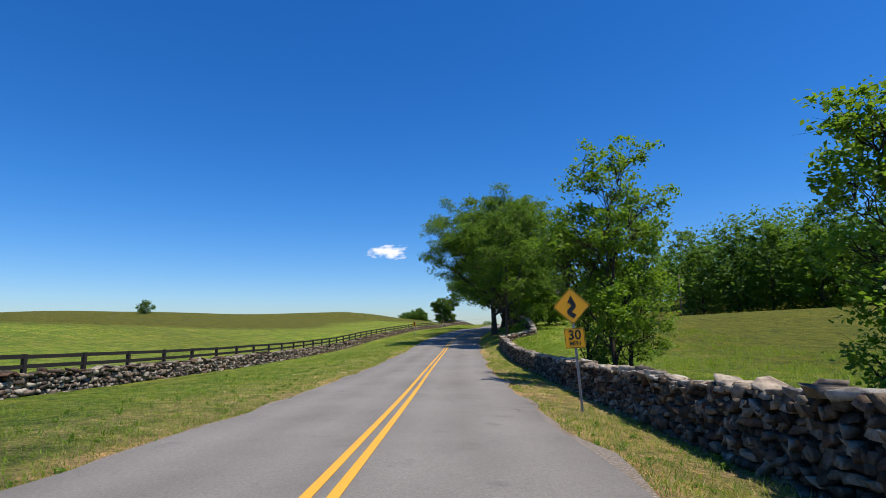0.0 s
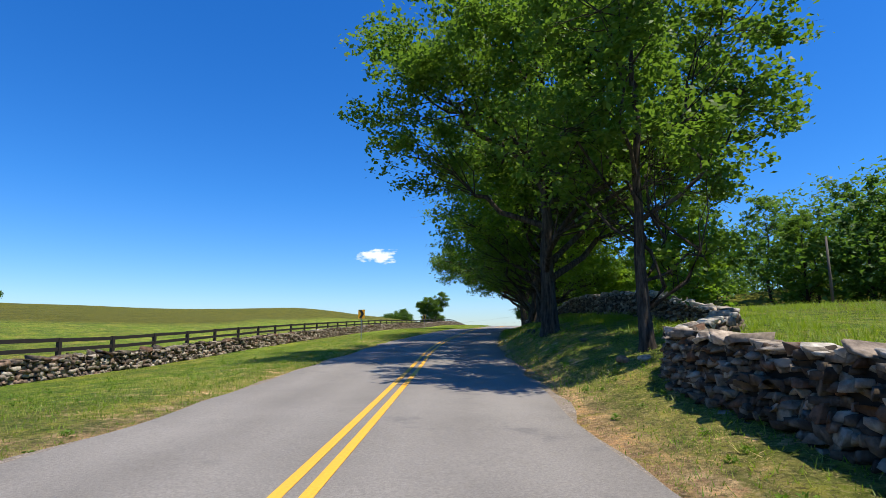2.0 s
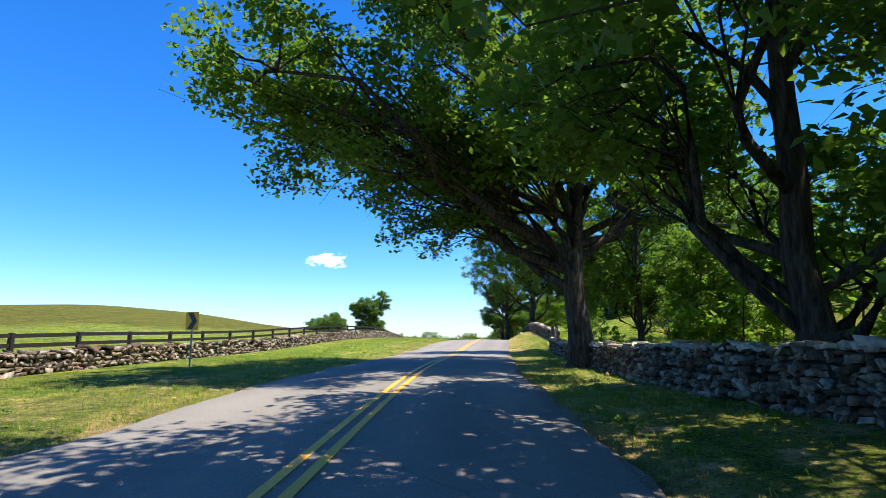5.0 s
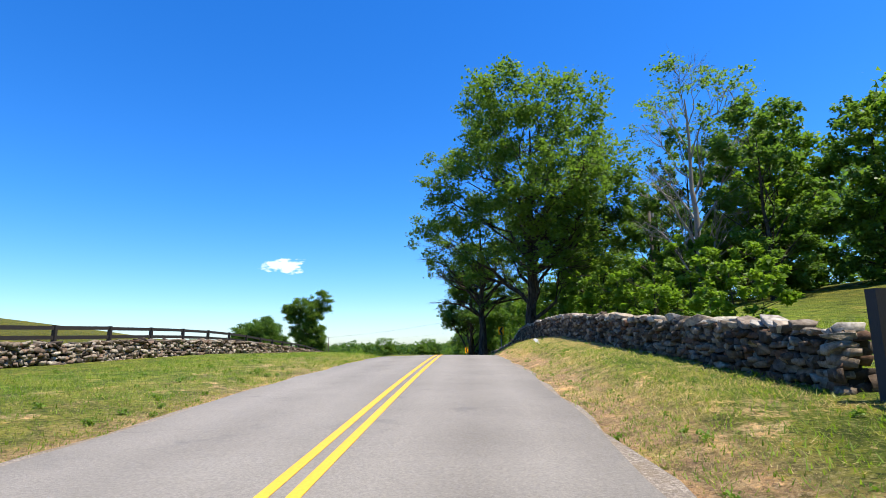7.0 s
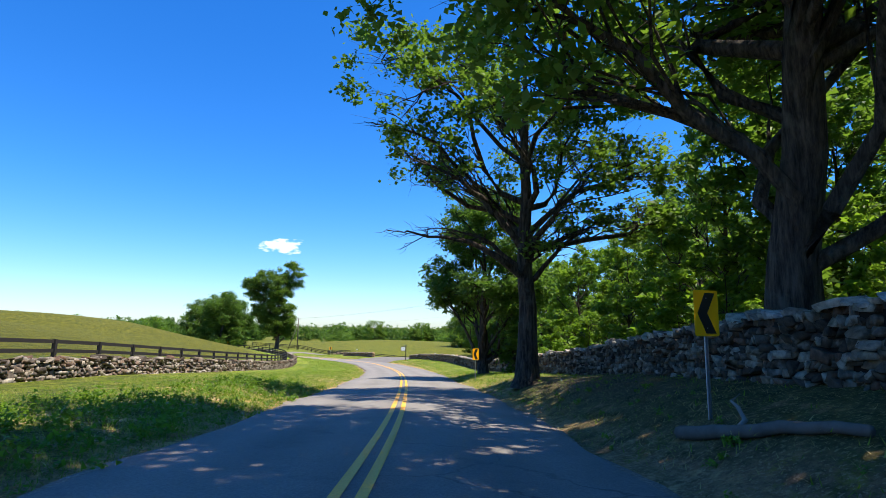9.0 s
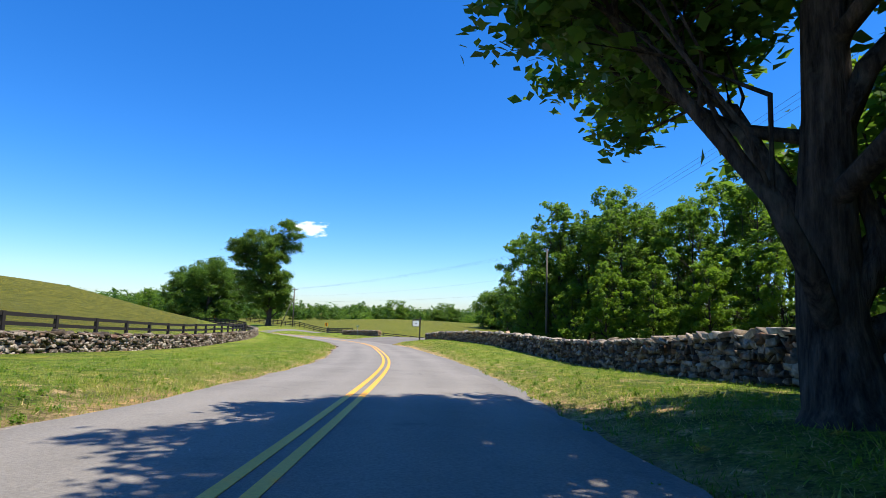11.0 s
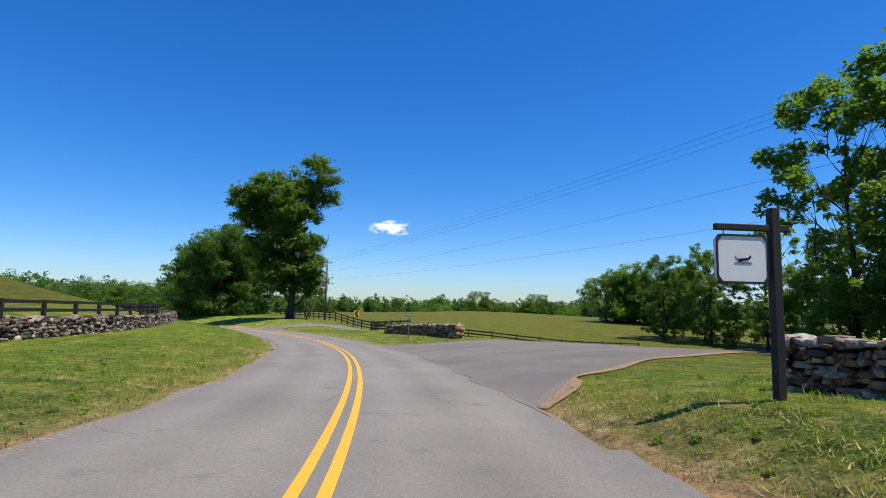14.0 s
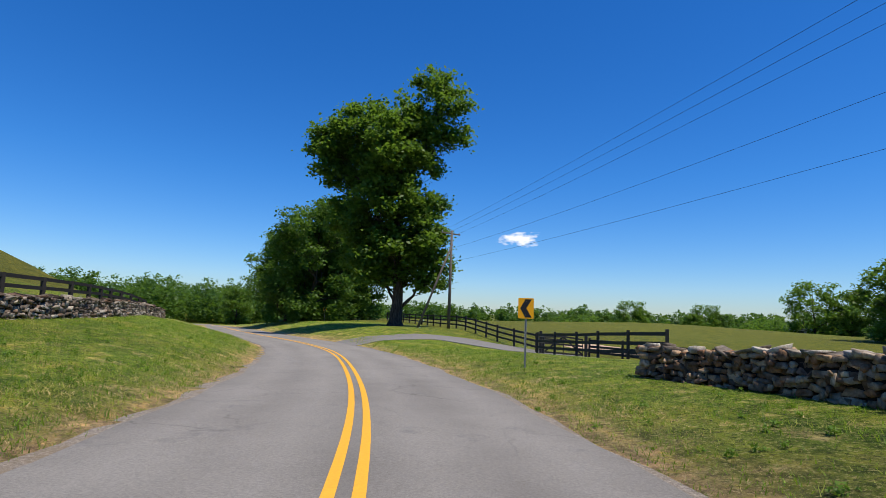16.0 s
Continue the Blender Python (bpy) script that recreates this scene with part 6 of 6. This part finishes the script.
# ---- roadside grass ----
def grass_stuff(name, label, material, n, seed, lo, hi, tall, y0, y1, side, wide=0.022, loose=0.06, bald=-0.25, flat=(0.25, 1.35)):
    """Tufts of grass blades on the verge, from lo to hi metres off the road's middle."""
    g = np.random.default_rng(seed)
    k = g.uniform(y0 + 70, y1 + 76, n)
    k = np.clip(k, 0, len(LINE) - 2)
    i = k.astype(int)
    d = side * (lo + (hi - lo) * g.uniform(0, 1, n) ** 1.5)
    u = (k - i)[:, None]
    p = LINE[i, :2] * (1 - u) + LINE[i + 1, :2] * u + RIGHT[i] * d[:, None]
    patch = np.sin(p[:, 0] * 0.9 + np.sin(p[:, 1] * 0.37) * 2) * np.sin(p[:, 1] * 0.63 + 1.3) + g.normal(0, 0.45, n)
    if name == "straw_clump":
        patch = patch * 0.6 + 0.75 * np.cos((np.abs(d) - 4.4 - 0.25 * np.sin(k / 9)) * 3.9)
    worn = (side > 0) & (np.abs(p[:, 1] - 166) < 11) & (g.random(n) < 0.85)
    if name == "verge_grass":
        worn |= (side > 0) & (np.abs(p[:, 1] - 149) < 11) & (np.abs(d - 4.3) > 0.35) & (g.random(n) < 0.90)
    if name == "tall_grass":
        worn |= (side > 0) & (np.abs(p[:, 1] - 149) < 11) & (g.random(n) < 0.6)
    free = ((np.abs(d) > 3.1 + np.interp(p[:, 1], [186, 200, 226, 236, 240], [0.0, 0.5, 0.75, 0.5, 0.0])) | (side < 0)) & (patch > bald) & ((side < 0) | off_lane(p)) & ~worn
    p, patch = p[free], patch[free]
    n = len(p)
    z = ground(p[:, 0], p[:, 1]) - 0.02
    b = 5
    ang = g.uniform(0, 6.283, (n, b))
    lean = g.uniform(*flat, (n, b))
    ht = tall * g.uniform(0.45, 1.25, (n, b)) * (0.75 + 0.25 * np.clip(patch, -1, 1))[:, None]
    ox, oy = p[:, 0:1] + g.normal(0, loose, (n, b)), p[:, 1:2] + g.normal(0, loose, (n, b))
    dx, dy = np.cos(ang), np.sin(ang)
    w = wide * g.uniform(0.5, 1.0, (n, b))
    zz = np.repeat(z[:, None], b, 1)
    base1 = np.stack([ox - dy * w / 2, oy + dx * w / 2, zz], -1)
    base2 = np.stack([ox + dy * w / 2, oy - dx * w / 2, zz], -1)
    tip = np.stack([ox + dx * ht * lean, oy + dy * ht * lean, zz + ht], -1)
    v = np.stack([base1, base2, tip], 2).reshape(-1, 3)
    return tagged(quick_mesh(name, v, np.arange(len(v)).reshape(-1, 3), material), label, "grass", kind="stuff")


def soil_mat():
    m, n, l, b = mat("gritty_roadside_soil", 0.95)
    c = ramp(n, l, tex(n, l, 26, 6, 0.8), [(0.3, (0.10, 0.084, 0.068)), (0.52, (0.25, 0.208, 0.165)), (0.66, (0.46, 0.40, 0.33))])
    l.new(mix(n, l, ramp(n, l, tex(n, l, 1.2, 4), [(0.5, (0, 0, 0)), (0.66, (0.6, 0.6, 0.6))]), c, (0.20, 0.145, 0.08)), b.inputs["Base Color"])
    bump(n, l, b, tex(n, l, 30, 5), 0.9, 0.04)
    return m


M_SOIL = soil_mat()
for side in (-1, 1):
    def strip_at(i):
        e = edges(i)[0 if side < 0 else 1]
        w = 0.13 + 0.11 * math.sin(i * 0.7 + side) * math.sin(i * 0.23) + 0.07 * math.sin(i * 1.9) + (0.16 if side < 0 and LINE[i, 1] > 235 else 0.0) + (float(np.interp(LINE[i, 1], [194, 206, 226, 237], [0.0, 0.45, 0.60, 0.0])) if side > 0 else 0.0)
        a, b = sorted((side * (e - 0.25), side * (e + max(0.02, w))))
        return a, b
    tagged(ribbon("soil_edge", strip_at, M_SOIL, 0.022, 40, 410, 0.16), "dark gritty soil along the asphalt's edge", "soil", "soil edges", "structure")


def weeds(name, label, material, n, seed, lo, hi, side, size=0.06, k0=66, k1=372, big=1.0):
    """Low broad-leaved weeds in clumps on the verge."""
    g = np.random.default_rng(seed)
    k = g.uniform(k0, k1, n)
    i = k.astype(int)
    p = LINE[i, :2] + RIGHT[i] * (side * (lo + (hi - lo) * g.uniform(0, 1, n)**1.3))[:, None] + g.normal(0, 0.3, (n, 2))
    p = p[(side < 0) | off_lane(p)]
    r = g.uniform(0.03, 0.11, len(p)) * big
    c = np.column_stack([p, ground(p[:, 0], p[:, 1]) + r * 0.5])
    v, f = leaves(c, r, len(p) * 22, size, g, -0.5)
    return tagged(quick_mesh(name, v, f, material), label, "weeds", kind="stuff")


M_BLADE = leaf_mat("grass_blade", (0.104, 0.180, 0.011), (0.257, 0.332, 0.034), 0.45)
M_STRAW = leaf_mat("dry_grass_blade", (0.38, 0.28, 0.11), (0.60, 0.46, 0.22), 0.35)


def blade_mat(name, dark, light, dry):
    m = leaf_mat(name, dark, light, 0.45)
    n, l = m.node_tree.nodes, m.node_tree.links
    b = n["Principled BSDF"]
    was = b.inputs["Base Color"].links[0].from_socket
    thatch = ramp(n, l, tex(n, l, 0.85, 6, 0.72), [(0.52, (0, 0, 0)), (0.62, (0.85, 0.85, 0.85))])
    deep = ramp(n, l, tex(n, l, 1.7, 5, 0.7), [(0.40, (0.30, 0.38, 0.26)), (0.54, (1.2, 1.2, 1.15))])
    l.new(mix(n, l, 1.0, mix(n, l, thatch, was, dry), deep, "MULTIPLY"), b.inputs["Base Color"])
    return m


M_TURF = blade_mat("verge_turf", (0.040, 0.108, 0.006), (0.282, 0.395, 0.034), (0.43, 0.32, 0.11))
M_TALL = leaf_mat("seeding_grass", (0.22, 0.26, 0.035), (0.46, 0.43, 0.13), 0.45)
M_WEED = leaf_mat("broad_weed_leaf", (0.085, 0.165, 0.014), (0.19, 0.29, 0.032), 0.4)
GREEN_TUFT, DRY_TUFT, TALL_TUFT = "uneven tufts of green verge grass", "dry straw-coloured grass along the asphalt edge", "taller clumps of seeding grass on the verge"
grass_stuff("verge_grass", GREEN_TUFT, M_TURF, 92000, 91, 3.3, 9.4, 0.10, -4, 300, -1, 0.019, 0.14, -0.9, (0.3, 1.5))
grass_stuff("verge_grass", GREEN_TUFT, M_TURF, 74000, 92, 3.2, 8.2, 0.10, -4, 300, 1, 0.019, 0.14, -0.9, (0.3, 1.5))
grass_stuff("tall_grass", TALL_TUFT, M_TALL, 30000, 96, 3.5, 10.0, 0.125, -4, 300, -1, 0.012, 0.09, 0.35)
grass_stuff("tall_grass", TALL_TUFT, M_TALL, 20000, 97, 3.5, 8.5, 0.11, -4, 300, 1, 0.012, 0.09, 0.40)
grass_stuff("dry_grass", DRY_TUFT, M_STRAW, 13000, 93, 3.3, 5.6, 0.06, -4, 300, -1, 0.016, 0.10, 0.2, (0.8, 3.0))
grass_stuff("dry_grass", DRY_TUFT, M_STRAW, 12000, 94, 3.2, 4.9, 0.06, -4, 300, 1, 0.016, 0.10, 0.2, (0.8, 3.0))
grass_stuff("dry_grass", DRY_TUFT, M_STRAW, 9000, 95, 3.5, 6.2, 0.065, 131, 162, 1, 0.016, 0.14, -0.2, (0.7, 2.6))
grass_stuff("pasture_grass", "long uneven pasture grass behind the stone wall", M_BLADE, 15000, 100, 6.2, 22.0, 0.26, 2, 60, 1, 0.03)
grass_stuff("pasture_grass", "long uneven pasture grass behind the stone wall", M_BLADE, 7000, 101, 7.0, 24.0, 0.22, 112, 134, 1, 0.03)
grass_stuff("dry_grass", DRY_TUFT, M_STRAW, 15000, 105, 3.22, 4.1, 0.06, -4, 300, -1, 0.018, 0.08, -0.1, (0.8, 3.0))
grass_stuff("dry_grass", DRY_TUFT, M_STRAW, 17000, 106, 3.18, 4.6, 0.06, -4, 300, 1, 0.018, 0.08, -0.1, (0.8, 3.0))
CLUMP = "matted clumps of bleached straw in the verge"
grass_stuff("straw_clump", CLUMP, M_STRAW, 15000, 102, 3.4, 8.0, 0.05, -4, 300, -1, 0.022, 0.12, 0.75, (1.0, 3.5))
grass_stuff("straw_clump", CLUMP, M_STRAW, 12000, 103, 3.3, 7.5, 0.05, -4, 300, 1, 0.022, 0.12, 0.75, (1.0, 3.5))
WEEDS = "low broad-leaved green weeds among the grass"
weeds("roadside_weeds", WEEDS, M_WEED, 1800, 98, 3.5, 8.5, -1, 0.045)
weeds("roadside_weeds", WEEDS, M_WEED, 1500, 99, 3.4, 7.0, 1, 0.045)
weeds("roadside_weeds", "rank green weeds crowding the road edge", M_LOCUST, 460, 104, 3.5, 6.6, -1, 0.08, 231, 250, 2.4)


# ---- the stones of the walls ----
def lay(root, c, own, name, material, label):
    rest = c[~own]
    n = len(rest)
    f = (ROUGH[None, :14] + 18 * np.arange(n)[:, None, None]).reshape(-1, 4)
    if n:
        tagged(quick_mesh(name + "s", rest.reshape(-1, 3), f, material, root), label, kind="stuff")
    for k in np.flatnonzero(own):
        quick_mesh(name, c[k], ROUGH, material, root)


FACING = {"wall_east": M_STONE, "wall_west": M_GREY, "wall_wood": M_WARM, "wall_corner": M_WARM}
for root, c, caps, near, start in LOOSE:
    if root.name == "wall_corner":
        red = np.linalg.norm(c.mean(1)[:, :2] - start, axis=1) < 0.55
        lay(root, c[red], np.ones(red.sum(), bool), "end_stone", M_RED, "")
        c = c[~red]
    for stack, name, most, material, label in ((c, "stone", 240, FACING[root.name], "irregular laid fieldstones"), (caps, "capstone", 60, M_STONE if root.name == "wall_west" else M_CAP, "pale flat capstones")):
        mid = stack.mean(1)
        own = np.zeros(len(stack), bool)
        inside = np.flatnonzero((mid[:, 1] > near[0]) & (mid[:, 1] < near[1]))
        _, dist, _ = near_road(mid[inside, 0], mid[inside, 1])
        own[inside[np.argsort(np.abs(dist))][:most]] = True
        # before y 218 darker stones put the trees' shade into the wall's colour
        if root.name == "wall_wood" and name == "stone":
            in_shade = mid[:, 1] < 218
            lay(root, stack[in_shade], own[in_shade], name, M_STONE, label)
            stack, own = stack[~in_shade], own[~in_shade]
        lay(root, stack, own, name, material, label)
